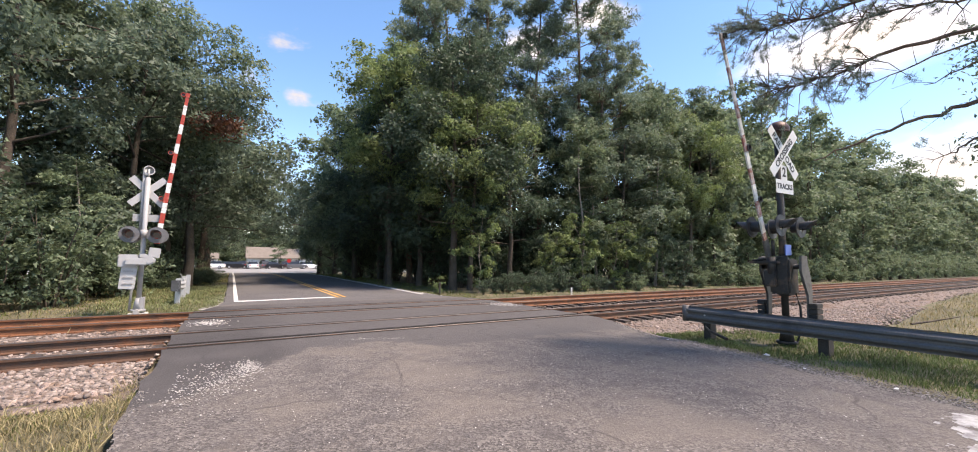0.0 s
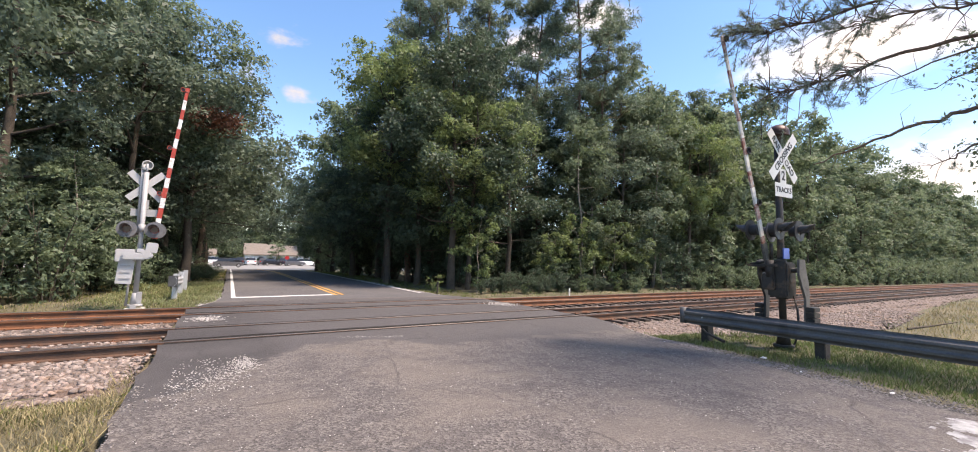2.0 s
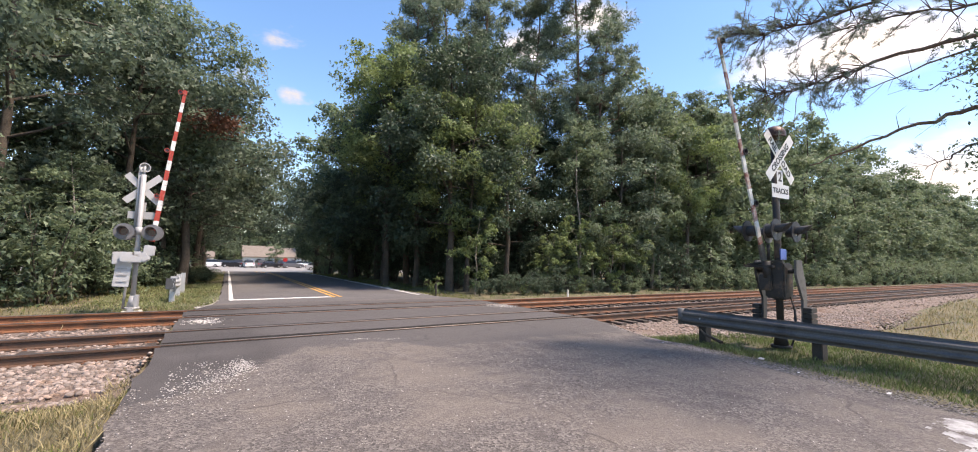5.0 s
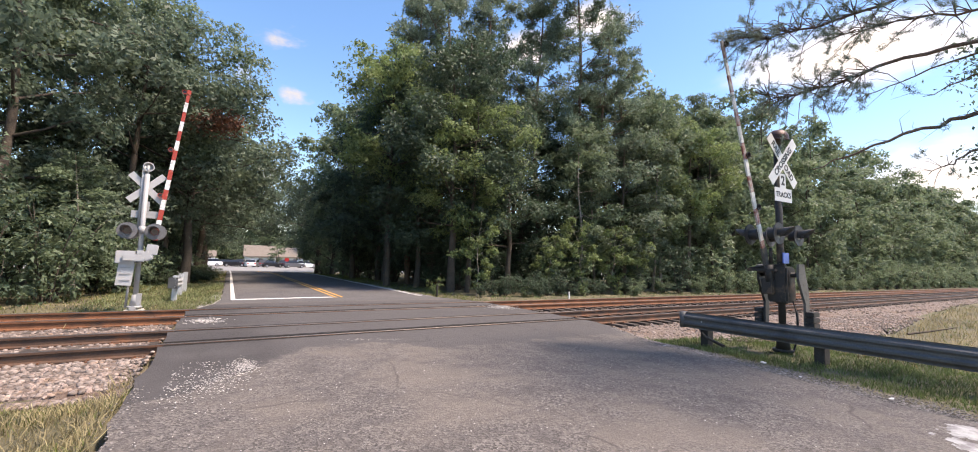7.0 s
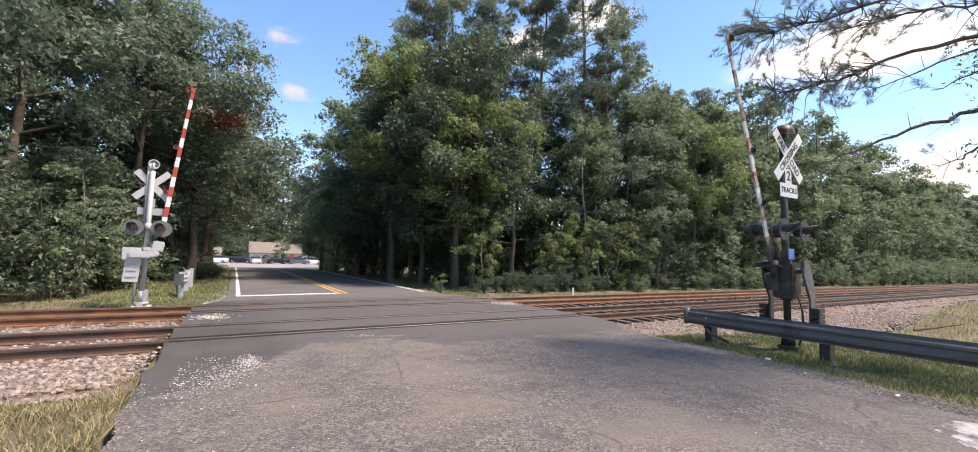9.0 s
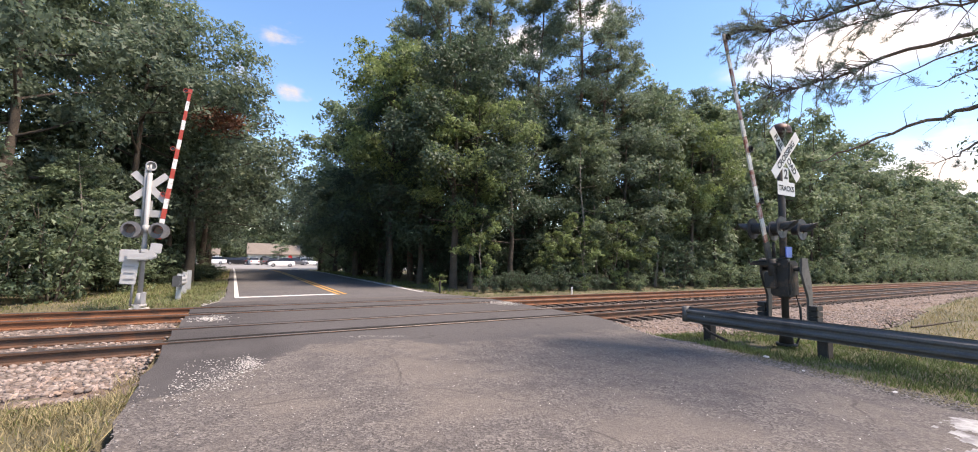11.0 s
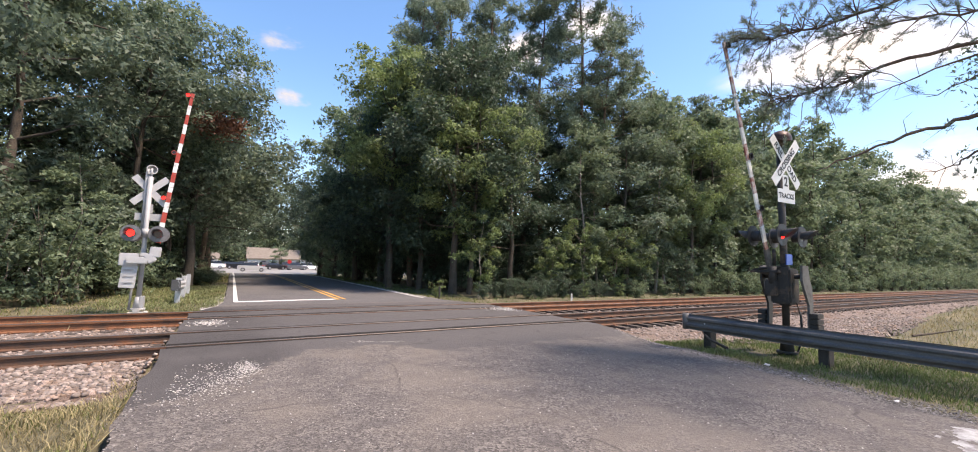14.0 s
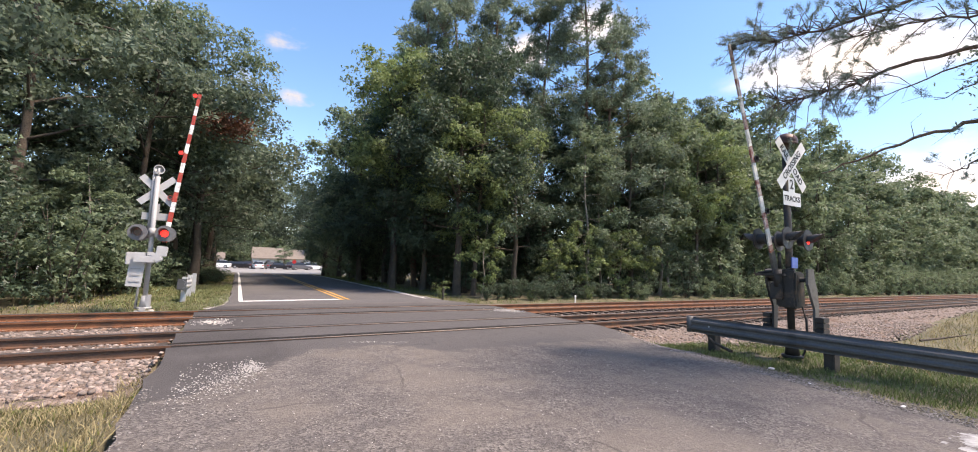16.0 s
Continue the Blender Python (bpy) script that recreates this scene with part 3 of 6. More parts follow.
def near_edge(x):
    """Where the ballast's near side ends."""
    return float(np.interp(x, [-60, 8.4, 9.5, 14, 25, 40, 200], [6.45, 6.4, 4.9, 4.1, 5.4, 6.6, 6.8]))


def make_ballast():
    """Loose ballast: the stones nearest the road's near corner as pieces, the rest joined."""
    bed = empty("ballast_bed", pose(0, 0, 0), "pinkish grey crushed stone ballast along the tracks", "ballast", kind="stuff")
    forms = [stone_mesh("stone", i, M_stone) for i in range(6)]
    r = random.Random(11)
    ico = bmesh.new()
    rock(ico)
    ico.verts.index_update()
    iv = np.array([v.co for v in ico.verts])
    iff = np.array([[v.index for v in f.verts] for f in ico.faces])
    ico.free()
    for i in range(300):
        x, y = r.uniform(-4.2, -0.95), r.uniform(6.5, 8.2)
        o = add("stone", r.choice(forms), bed)
        s = r.uniform(0.022, 0.05)
        o.matrix_basis = Matrix.LocRotScale((x, y, ground_z(x, y) + s * 0.35), Euler((r.uniform(0, 6), r.uniform(0, 6), r.uniform(0, 6))), (s, s, s))
    g = np.random.default_rng(5)
    pts = []

    def scatter(n, x0, x1, y0, y1, s0, s1):
        for _ in range(n):
            x, yt = g.uniform(x0, x1), g.uniform(y0, y1)
            y = yt + SKEW * x
            if edge_left(y) - 0.06 < x < edge_right(y) + 0.1 or yt < near_edge(x) - 0.1:
                continue
            pts.append((x, y, ground_z(x, y) + 0.024, g.uniform(s0, s1)))
    scatter(2600, -5.5, -0.8, 6.5, 8.7, 0.02, 0.045)
    scatter(2400, -8, -0.8, 8.6, 15.2, 0.02, 0.045)
    scatter(4300, 8.2, 20, 6.4, 15.2, 0.022, 0.05)
    scatter(3500, 20, 60, 5.8, 15.2, 0.03, 0.07)
    scatter(4000, 8.6, 24, 4.4, 6.6, 0.02, 0.045)
    p = np.array(pts)
    n = len(p)
    rot = unit(g.normal(size=(n, 1, 3)))
    vv = iv[None] * g.uniform(0.65, 1.2, (n, len(iv), 1)) * np.array([1.25, 1, 0.75])
    a = g.uniform(0, 6.28, (n, 1))
    c, s = np.cos(a), np.sin(a)
    vx = vv[..., 0] * c - vv[..., 1] * s
    vy = vv[..., 0] * s + vv[..., 1] * c
    vv = np.stack([vx, vy, vv[..., 2]], -1) * p[:, None, 3:4] + p[:, None, :3]
    ff = iff[None] + (np.arange(n) * len(iv))[:, None, None]
    me = fast_mesh("loose_stones", vv.reshape(-1, 3), ff.reshape(-1, 3), M_ballast)
    tagged(add("loose_stones", me, bed), kind="stuff")
    # a pale bed beneath the stones, 1 cm over the soil
    xs = list(np.arange(-60, -0.7, 0.6)) + [-0.86]
    for name, xx in (("west", xs), ("east", [8.45] + list(np.arange(8.8, 26, 0.5)) + list(np.arange(26, 230, 6)))):
        yt = np.linspace(0, 1, 36)
        v, f = [], []
        for x in xx:
            lo = near_edge(x)
            for u in yt:
                y = lo + (15.45 - lo) * u
                yy = y + SKEW * x + 0.12 * noise.noise((x * 1.3, y, 7))
                v.append((x, yy, ground_z(x, yy) + (0.022 if 0.02 < u < 0.98 else -0.03)))
        w = len(yt)
        for i in range(len(xx) - 1):
            for j in range(w - 1):
                f.append((i * w + j, (i + 1) * w + j, (i + 1) * w + j + 1, i * w + j + 1))
        tagged(add("stone_bed", fast_mesh("stone_bed", v, f, M_bed), bed), kind="stuff")


def bed_material():
    m = mat("ballast_bed", (0.18, 0.137, 0.115), 0.95, var=0.25, scale=14, fine=45, bump=1.0, dirt=(0.13, 0.08, 0.055), dirt_amt=0.35, dirt_scale=0.8, bdist=0.05)
    return m


M_bed = bed_material()
make_ground()
make_road()
make_tracks()
make_ballast()


# ---- crossing signals ----
def lettering(name, text, size, m, parent, material):
    cu = bpy.data.curves.new(name, 'FONT')
    cu.body, cu.size, cu.align_x, cu.align_y, cu.extrude = text, size, 'CENTER', 'CENTER', 0.001
    cu.offset = 0.004 * size / 0.15
    tmp = bpy.data.objects.new(name, cu)
    scene.collection.objects.link(tmp)
    me = bpy.data.meshes.new_from_object(tmp.evaluated_get(bpy.context.evaluated_depsgraph_get()))
    bpy.data.objects.remove(tmp)
    me.materials.clear()
    me.materials.append(material)
    ob = add(name, me, parent)
    ob.matrix_basis = m
    return ob


def disc(bm, r, y0, y1, seg=28, inner=0.0, mi=0):
    """A ring or disc about the y axis, between y0 and y1."""
    def ring(rad, y):
        return [bm.verts.new((rad * math.cos(2 * math.pi * i / seg), y, rad * math.sin(2 * math.pi * i / seg))) for i in range(seg)]
    a, b = ring(r, y0), ring(r, y1)
    fs = []
    if inner:
        c, d = ring(inner, y0), ring(inner, y1)
    for i in range(seg):
        j = (i + 1) % seg
        fs.append(bm.faces.new((a[i], b[i], b[j], a[j])))
        if inner:
            fs.append(bm.faces.new((c[i], c[j], d[j], d[i])))
            fs.append(bm.faces.new((a[i], a[j], c[j], c[i])))
            fs.append(bm.faces.new((b[j], b[i], d[i], d[j])))
    if not inner:
        fs.append(bm.faces.new(a))
        fs.append(bm.faces.new(b[::-1]))
    for f in fs:
        f.material_index = mi
    return bm


FLASHERS = []                     # (lens, phase)


def flasher(parent, x, y, z, face, phase, hood_mat, rad=0.235):
    """A hooded flashing lamp: round background, housing, hood and a turning red lens. face -1 looks to -y."""
    bm = bmesh.new()
    disc(bm, rad, -0.012, 0.012, inner=0.1)
    lamp = part("lamp", bm, hood_mat, parent, "round black flasher background")
    lamp.matrix_basis = pose(x, y, z, 0, 0, 0 if face < 0 else 180)
    bm = bmesh.new()
    disc(bm, 0.125, 0.01, 0.16, inner=0.1)
    disc(bm, 0.125, 0.16, 0.19)
    part("housing", bm, M_black, lamp)
    bm = bmesh.new()
    n = 18
    rows = []
    for rr in (0.125, 0.118):
        rows.append([[bm.verts.new((rr * math.cos(a), yy * (1.0 if yy > -0.02 else 0.45 + 0.55 * max(0, math.sin(a) + 0.35) / 1.35), rr * math.sin(a) + (-yy * 0.06)))
                      for a in (radians(-28 + 236 * i / (n - 1)) for i in range(n))] for yy in (-0.01, -0.33)])
    (o0, o1), (i0, i1) = rows
    for i in range(n - 1):
        bm.faces.new((o0[i], o0[i + 1], o1[i + 1], o1[i])).smooth = True
        bm.faces.new((i0[i + 1], i0[i], i1[i], i1[i + 1])).smooth = True
        bm.faces.new((o1[i], o1[i + 1], i1[i + 1], i1[i]))
    part("hood", bm, hood_mat, lamp)
    bm = bmesh.new()
    disc(bm, 0.095, 0.0, 0.006, seg=24, mi=0)
    for f in bm.faces:
        if f.calc_center_median().y > 0.005:
            f.material_index = 1
    bmesh.ops.recalc_face_normals(bm, faces=bm.faces)
    lens = part("lens", bm, [M_lens_off, M_lens_on], lamp, "round red flasher lens")
    FLASHERS.append((lens, phase))
    return lamp


def arm_lamp(parent, m, phase, case=None):
    bm = bmesh.new()
    disc(bm, 0.062, -0.04, 0.04, seg=16, inner=0.05)
    lamp = part("arm_lamp", bm, case or M_red, parent, "small arm lamp")
    lamp.matrix_basis = m
    bm = bmesh.new()
    disc(bm, 0.048, -0.003, 0.003, seg=16)
    for f in bm.faces:
        if f.calc_center_median().y > 0.002:
            f.material_index = 1
    lens = part("lens", bm, [M_lens_off, M_lens_on], lamp, "small red lens")
    FLASHERS.append((lens, phase))


def crossbuck(parent, z, y, lettered, face_mat, back_mat, turn=0, size=1.0):
    """Two crossed boards with round-cornered ends, facing -y; lettered on the front."""
    for k, (ang, word) in enumerate(((-45, "RAIL   ROAD"), (45, "CROSSING"))):
        bm = bmesh.new()
        box(bm, (0, 0, 0), (1.22 * size, 0.006, 0.2 * size), bevel=0.0)
        for f in bm.faces:
            if f.normal.y > 0.5:
                f.material_index = 1
        b = part("board", bm, [face_mat, back_mat], parent, "white crossbuck board with black letters" if lettered else "white crossbuck board")
        b.matrix_basis = pose(0, 0, 0, 0, 0, turn) @ pose(0, y - 0.010 * k, z) @ Matrix.Rotation(radians(-ang), 4, 'Y')
        if lettered:
            lettering("letters", word, 0.165, Matrix.Translation((0, -0.0055, -0.004)) @ Matrix.Rotation(radians(90), 4, 'X'), b, M_black)


def gate_arm(parent, pivot, lean, y, length, wear, start, band):
    """A striped arm standing up from its pivot, leaning to +x by the given degrees."""
    arm = empty("gate_arm", pose(pivot[0], y, pivot[1], 0, lean, 0), "", "")
    arm.parent = parent
    n = int(length / band)
    for i in range(n):
        z0 = start + i * band
        w = 0.062 - 0.022 * i / n
        bm = bmesh.new()
        box(bm, (0, 0, z0 + band / 2), (2 * w, 0.03, band), bevel=0.004)
        red = (n - 1 - i) % 2 == 0
        part("band", bm, (M_armred_worn if wear else M_red) if red else M_armwhite, arm, ("red" if red else "white") + " reflective band")
    return arm, start + n * band


def signal(name, at, colours, mast_h, label, lettered, face):
    """The common mast, base, bell and lamp bar."""
    mastm, boxm, hoodm, buckm = colours
    s = empty(name, pose(at[0], at[1], at[2]), label, "railway signal", "crossing signals")
    bm = bmesh.new()
    tube(bm, (0, 0, 0.0), (0, 0, mast_h), 0.06, seg=16)
    part("mast", bm, mastm, s)
    bm = bmesh.new()
    tube(bm, (0, 0, 0.0), (0, 0, 0.05), 0.17, 0.17, seg=16)
    tube(bm, (0, 0, 0.05), (0, 0, 0.36), 0.12, 0.075, seg=16)
    part("mast_base", bm, mastm, s)
    bm = bmesh.new()
    box(bm, (0, 0, -0.17), (0.42, 0.42, 0.25), bevel=0.02)
    part("foundation", bm, M_conc, s, "concrete foundation block")
    return s


def near_signal():
    s = signal("crossing_signal", (8.9, 4.0, -0.04), (M_dullmast, M_dullmast, M_hood, M_white), 4.0,
               "dark railway crossing signal, gate arm raised, white crossbuck", True, -1)
    crossbuck(s, 3.58, -0.09, True, M_white, M_duplate, -3)
    bm = bmesh.new()
    box(bm, (0.02, -0.075, 3.2), (0.2, 0.005, 0.28))
    p = part("plaque", bm, M_white, s, "small white plaque reading 2")
    p.matrix_basis = pose(0, 0, 0, 0, 0, -3)
    lettering("letters", "2", 0.25, Matrix.Translation((0.02, -0.079, 3.2)) @ Matrix.Rotation(radians(90), 4, 'X'), p, M_black)
    bm = bmesh.new()
    box(bm, (0.02, -0.078, 2.93), (0.58, 0.005, 0.26))
    p = part("plaque", bm, M_white, s, "white plaque reading TRACKS")
    p.matrix_basis = pose(0, 0, 0, 0, 0, -3)
    lettering("letters", "TRACKS", 0.14, Matrix.Translation((0.02, -0.082, 2.93)) @ Matrix.Rotation(radians(90), 4, 'X'), p, M_black)
    # bell: a domed gong on a bracket
    bm = bmesh.new()
    bmesh.ops.create_uvsphere(bm, u_segments=24, v_segments=12, radius=0.18)
    for v in list(bm.verts):
        v.co.z *= 0.8
    bmesh.ops.delete(bm, geom=[v for v in bm.verts if v.co.z < -0.02], context='VERTS')
    tube(bm, (0, 0, -0.035), (0, 0, 0.005), 0.19, 0.185, seg=24)
    for f in bm.faces:
        f.smooth = True
    b = part("bell", bm, M_bell, s, "rusty bronze bell gong")
    b.matrix_basis = pose(-0.05, -0.05, 4.05, 18, -10, 0)
    bm = bmesh.new()
    tube(bm, (0, 0, 3.95), (0, 0, 4.1), 0.045, 0.045)
    tube(bm, (-0.02, -0.02, 3.9), (-0.04, -0.04, 4.02), 0.06, 0.08)
    part("bell_bracket", bm, M_dullmast, s)
    # lamp bar, two lamps on each side
    bm = bmesh.new()
    tube(bm, (-0.42, 0, 2.17), (0.42, 0, 2.17), 0.024)
    tube(bm, (0, 0, 2.1), (0, 0, 2.27), 0.075)
    tube(bm, (0, -0.1, 2.17), (0, 0.2, 2.17), 0.05)
    part("lamp_bar", bm, M_dullmast, s)
    for x, ph in ((-0.38, "L"), (0.38, "R")):
        for yy, face, p_ in ((-0.16, -1, ph), (0.34, 1, "R" if ph == "L" else "L")):
            q = flasher(s, x, yy, 2.17, face, p_, M_hood, rad=0.25)
            q.matrix_basis = q.matrix_basis @ Matrix.Diagonal((0.8, 0.8, 0.8, 1))
    # gate mechanism case, yoke and counterweights
    bm = bmesh.new()
    box(bm, (0.0, 0.0, 1.24), (0.36, 0.34, 0.66), bevel=0.03)
    box(bm, (0.02, -0.16, 1.26), (0.26, 0.03, 0.5), bevel=0.01)
    tube(bm, (0, -0.34, 1.42), (0, 0.36, 1.42), 0.045)
    tube(bm, (0, 0, 0.88), (0, 0, 0.96), 0.1)
    tube(bm, (-0.22, 0.1, 1.28), (-0.22, 0.1, 1.6), 0.07)
    tube(bm, (0, 0, 1.55), (0, 0, 1.6), 0.09)
    part("gate_machine", bm, M_dullmast, s, "dark gate machine case")
    for y, m_, nm in ((-0.33, M_duplate, "counterweight_arm"), (0.35, M_hood, "counterweight_arm")):
        bm = bmesh.new()
        outline = [(-0.11, 1.62), (0.1, 1.62), (0.13, 1.45), (0.22, 1.2), (0.25, 0.95), (0.2, 0.45), (0.08, 0.45), (0.1, 0.9), (-0.02, 1.12), (-0.13, 1.35)]
        a = [bm.verts.new((u, y - 0.02, z)) for u, z in outline]
        c = [bm.verts.new((u, y + 0.02, z)) for u, z in outline]
        bm.faces.new(a)
        bm.faces.new(c[::-1])
        for i in range(len(a)):
            j = (i + 1) % len(a)
            bm.faces.new((a[i], c[i], c[j], a[j]))
        bmesh.ops.recalc_face_normals(bm, faces=bm.faces)
        ca = part(nm, bm, m_, s, "grey steel counterweight arm" if y < 0 else "dark steel counterweight arm")
        for i in range(3):
            bm = bmesh.new()
            box(bm, (0.16, y + (-0.09 if y < 0 else 0.10), 0.52 + i * 0.1), (0.24, 0.14, 0.085), bevel=0.01)
            part("weight", bm, M_black if y > 0 else M_dullmast, ca)
    bm = bmesh.new()
    sweep(bm, [(0.1, -0.12, 1.0), (0.16, -0.18, 0.7), (0.14, -0.2, 0.3), (0.06, -0.14, 0.02)], [0.022] * 4)
    part("conduit", bm, M_black, s)
    bm = bmesh.new()
    box(bm, (-0.12, 0.22, 1.5), (0.34, 0.5, 0.05), bevel=0.01)
    box(bm, (-0.2, 0.12, 1.2), (0.16, 0.2, 0.3), bevel=0.02)
    tube(bm, (-0.22, 0.45, 1.53), (-0.05, -0.1, 1.62), 0.018)
    tube(bm, (-0.14, 0.1, 1.62), (-0.14, 0.1, 1.92), 0.03)
    part("gear_bracket", bm, M_dullmast, s, "dark gear bracket")
    bm = bmesh.new()
    box(bm, (0.0, -0.09, 1.73), (0.22, 0.02, 0.2), bevel=0.004)
    part("notice_plate", bm, M_blue, s, "small blue notice plate")
    arm, tip = gate_arm(s, (-0.1, 1.42), -18.6, 0.17, 4.1, True, 0.35, 0.315)
    bm = bmesh.new()
    box(bm, (0, 0, 0.28), (0.16, 0.05, 0.5), bevel=0.01)
    box(bm, (0.04, 0.1, 0.1), (0.1, 0.2, 0.16), bevel=0.01)
    part("arm_bracket", bm, M_duplate, arm, "grey arm bracket")
    for z, ph in ((1.3, "OFF"), (2.3, "OFF"), (tip - 0.06, "OFF")):
        arm_lamp(arm, pose(0.085, 0.0, z), ph, M_hood)


def far_signal():
    s = signal("crossing_signal", (-2.13, 15.1, -0.05), (M_silver, M_white, M_hood_dull, M_white), 3.72,
               "silver railway crossing signal with white cabinet and raised striped arm", False, 1)
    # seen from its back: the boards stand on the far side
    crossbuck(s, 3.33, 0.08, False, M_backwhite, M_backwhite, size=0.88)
    bm = bmesh.new()
    box(bm, (0.02, 0.085, 2.58), (0.62, 0.005, 0.2))
    part("plaque", bm, M_silver, s, "back of a white plaque")
    bm = bmesh.new()
    box(bm, (0.0, 0.085, 2.82), (0.2, 0.005, 0.26))
    part("plaque", bm, M_silver, s, "back of a small white plaque")
    bm = bmesh.new()
    tube(bm, (-0.09, 0.06, 2.0), (-0.09, 0.06, 3.95), 0.045)
    part("second_mast", bm, M_silver, s)
    bm = bmesh.new()
    bmesh.ops.create_uvsphere(bm, u_segments=20, v_segments=10, radius=0.13)
    for v in list(bm.verts):
        v.co.y *= 0.6
    bmesh.ops.delete(bm, geom=[v for v in bm.verts if v.co.y < -0.02], context='VERTS')
    disc(bm, 0.136, -0.02, 0.01, seg=20, inner=0.11)
    b = part("bell", bm, M_silver, s, "weathered silver bell gong")
    b.matrix_basis = pose(0.0, 0.03, 3.93, 0, 0, 25)
    bm = bmesh.new()
    tube(bm, (0, 0, 3.7), (0, 0, 3.96), 0.03)
    box(bm, (-0.05, 0.02, 3.82), (0.14, 0.08, 0.07), bevel=0.01)
    part("bell_bracket", bm, M_silver, s)
    bm = bmesh.new()
    tube(bm, (-0.33, 0, 2.16), (0.33, 0, 2.16), 0.022)
    tube(bm, (0, 0, 2.02), (0, 0, 2.24), 0.085)
    part("lamp_bar", bm, M_silver, s)
    for x, ph in ((-0.3, "L"), (0.3, "R")):
        flasher(s, x, -0.14, 2.10, -1, ph, M_hood_dull, rad=0.225)
        flasher(s, x, 0.32, 2.10, 1, "R" if ph == "L" else "L", M_hood_dull, rad=0.225)
    bm = bmesh.new()
    box(bm, (-0.27, -0.06, 1.38), (0.42, 0.34, 0.34), bevel=0.02)
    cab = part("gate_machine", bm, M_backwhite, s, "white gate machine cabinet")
    bm = bmesh.new()
    disc(bm, 0.07, -0.26, -0.22, seg=20)
    part("cover", bm, M_silver, cab, "round silver cover")
    bm = bmesh.new()
    box(bm, (-0.08, -0.26, 1.36), (0.5, 0.07, 0.2), bevel=0.03)
    box(bm, (0.2, -0.24, 1.42), (0.22, 0.09, 0.26), Matrix.Rotation(radians(-30), 4, 'Y'), bevel=0.03)
    box(bm, (0.29, -0.2, 1.6), (0.26, 0.12, 0.28), Matrix.Rotation(radians(6), 4, 'Y'), bevel=0.02)
    box(bm, (0.05, -0.1, 1.52), (0.16, 0.3, 0.1), bevel=0.01)
    part("arm_yoke", bm, M_backwhite, s, "white cast arm yoke")
    bm = bmesh.new()
    box(bm, (-0.25, -0.14, 0.92), (0.34, 0.07, 0.62), Matrix.Rotation(radians(4), 4, 'Y'), bevel=0.01)
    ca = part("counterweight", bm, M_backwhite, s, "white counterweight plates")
    for i in range(3):
        bm = bmesh.new()
        box(bm, (-0.245, -0.185, 0.76 + i * 0.17), (0.22, 0.016, 0.03))
        part("label_bar", bm, M_silver, ca)
    bm = bmesh.new()
    tube(bm, (-0.2, 0.05, 0.0), (-0.16, 0.03, 1.1), 0.03)
    part("conduit", bm, M_silver, s)
    bm = bmesh.new()
    box(bm, (0.08, 0.0, 0.2), (0.1, 0.2, 0.36), bevel=0.01)
    part("junction_box", bm, M_silver, s)
    arm, tip = gate_arm(s, (0.26, 1.5), 6.0, 0.03, 4.5, False, 0.36, 0.295)
    for z, ph in ((1.65, "L"), (3.0, "R")):
        arm_lamp(arm, pose(-0.11, -0.02, z), ph)
    bm = bmesh.new()
    box(bm, (0.0, 0, tip + 0.02), (0.1, 0.05, 0.14), bevel=0.01)
    part("tip_bracket", bm, M_red, arm, "red tip bracket")
    arm_lamp(arm, pose(-0.1, -0.02, tip), "ON")


near_signal()
far_signal()


# ---- guard rails ----
def w_beam(bm, path, z, t=0.004):
    w = [(0.0, -0.156), (-0.012, -0.145), (-0.01, -0.125), (0.045, -0.085), (0.048, -0.05), (0.024, -0.018), (0.024, 0.018), (0.048, 0.05),
         (0.045, 0.085), (-0.01, 0.125), (-0.012, 0.145), (0.0, 0.156)]
    prof = [(u, q + z) for u, q in w] + [(u - t - 0.003, q + z) for u, q in w[::-1]]
    profile(bm, [(-u, q) for u, q in prof], path)
    bmesh.ops.recalc_face_normals(bm, faces=bm.faces)


def guard_rail_near():
    g = empty("guard_rail", pose(8.2, 3, 0), "weathered galvanised steel guard rail on short posts, darkened for shade", "guard rail", "guard rails")
    bm = bmesh.new()
    w_beam(bm, [(0.06, 2.62), (0.02, 2.4), (0, 1.5), (0, 0), (0, -2), (0.05, -6), (0.3, -14)], 0.385)
    part("beam", bm, M_galv, g)
    bm = bmesh.new()
    tube(bm, (0.06, 2.6, 0.225), (0.06, 2.6, 0.545), 0.075, seg=14)
    part("end_cap", bm, M_galv, g, "rounded steel end piece")
    for y in (2.15, 0.19, -1.72, -3.63, -5.54):
        bm = bmesh.new()
        box(bm, (0.16, y, 0.1), (0.2, 0.15, 0.75), bevel=0.012)
        p = part("post", bm, M_post, g, "dark timber post")
        bm = bmesh.new()
        tube(bm, (-0.005, y, 0.385), (-0.02, y, 0.385), 0.016, seg=8)
        part("bolt", bm, M_galv_light, p)


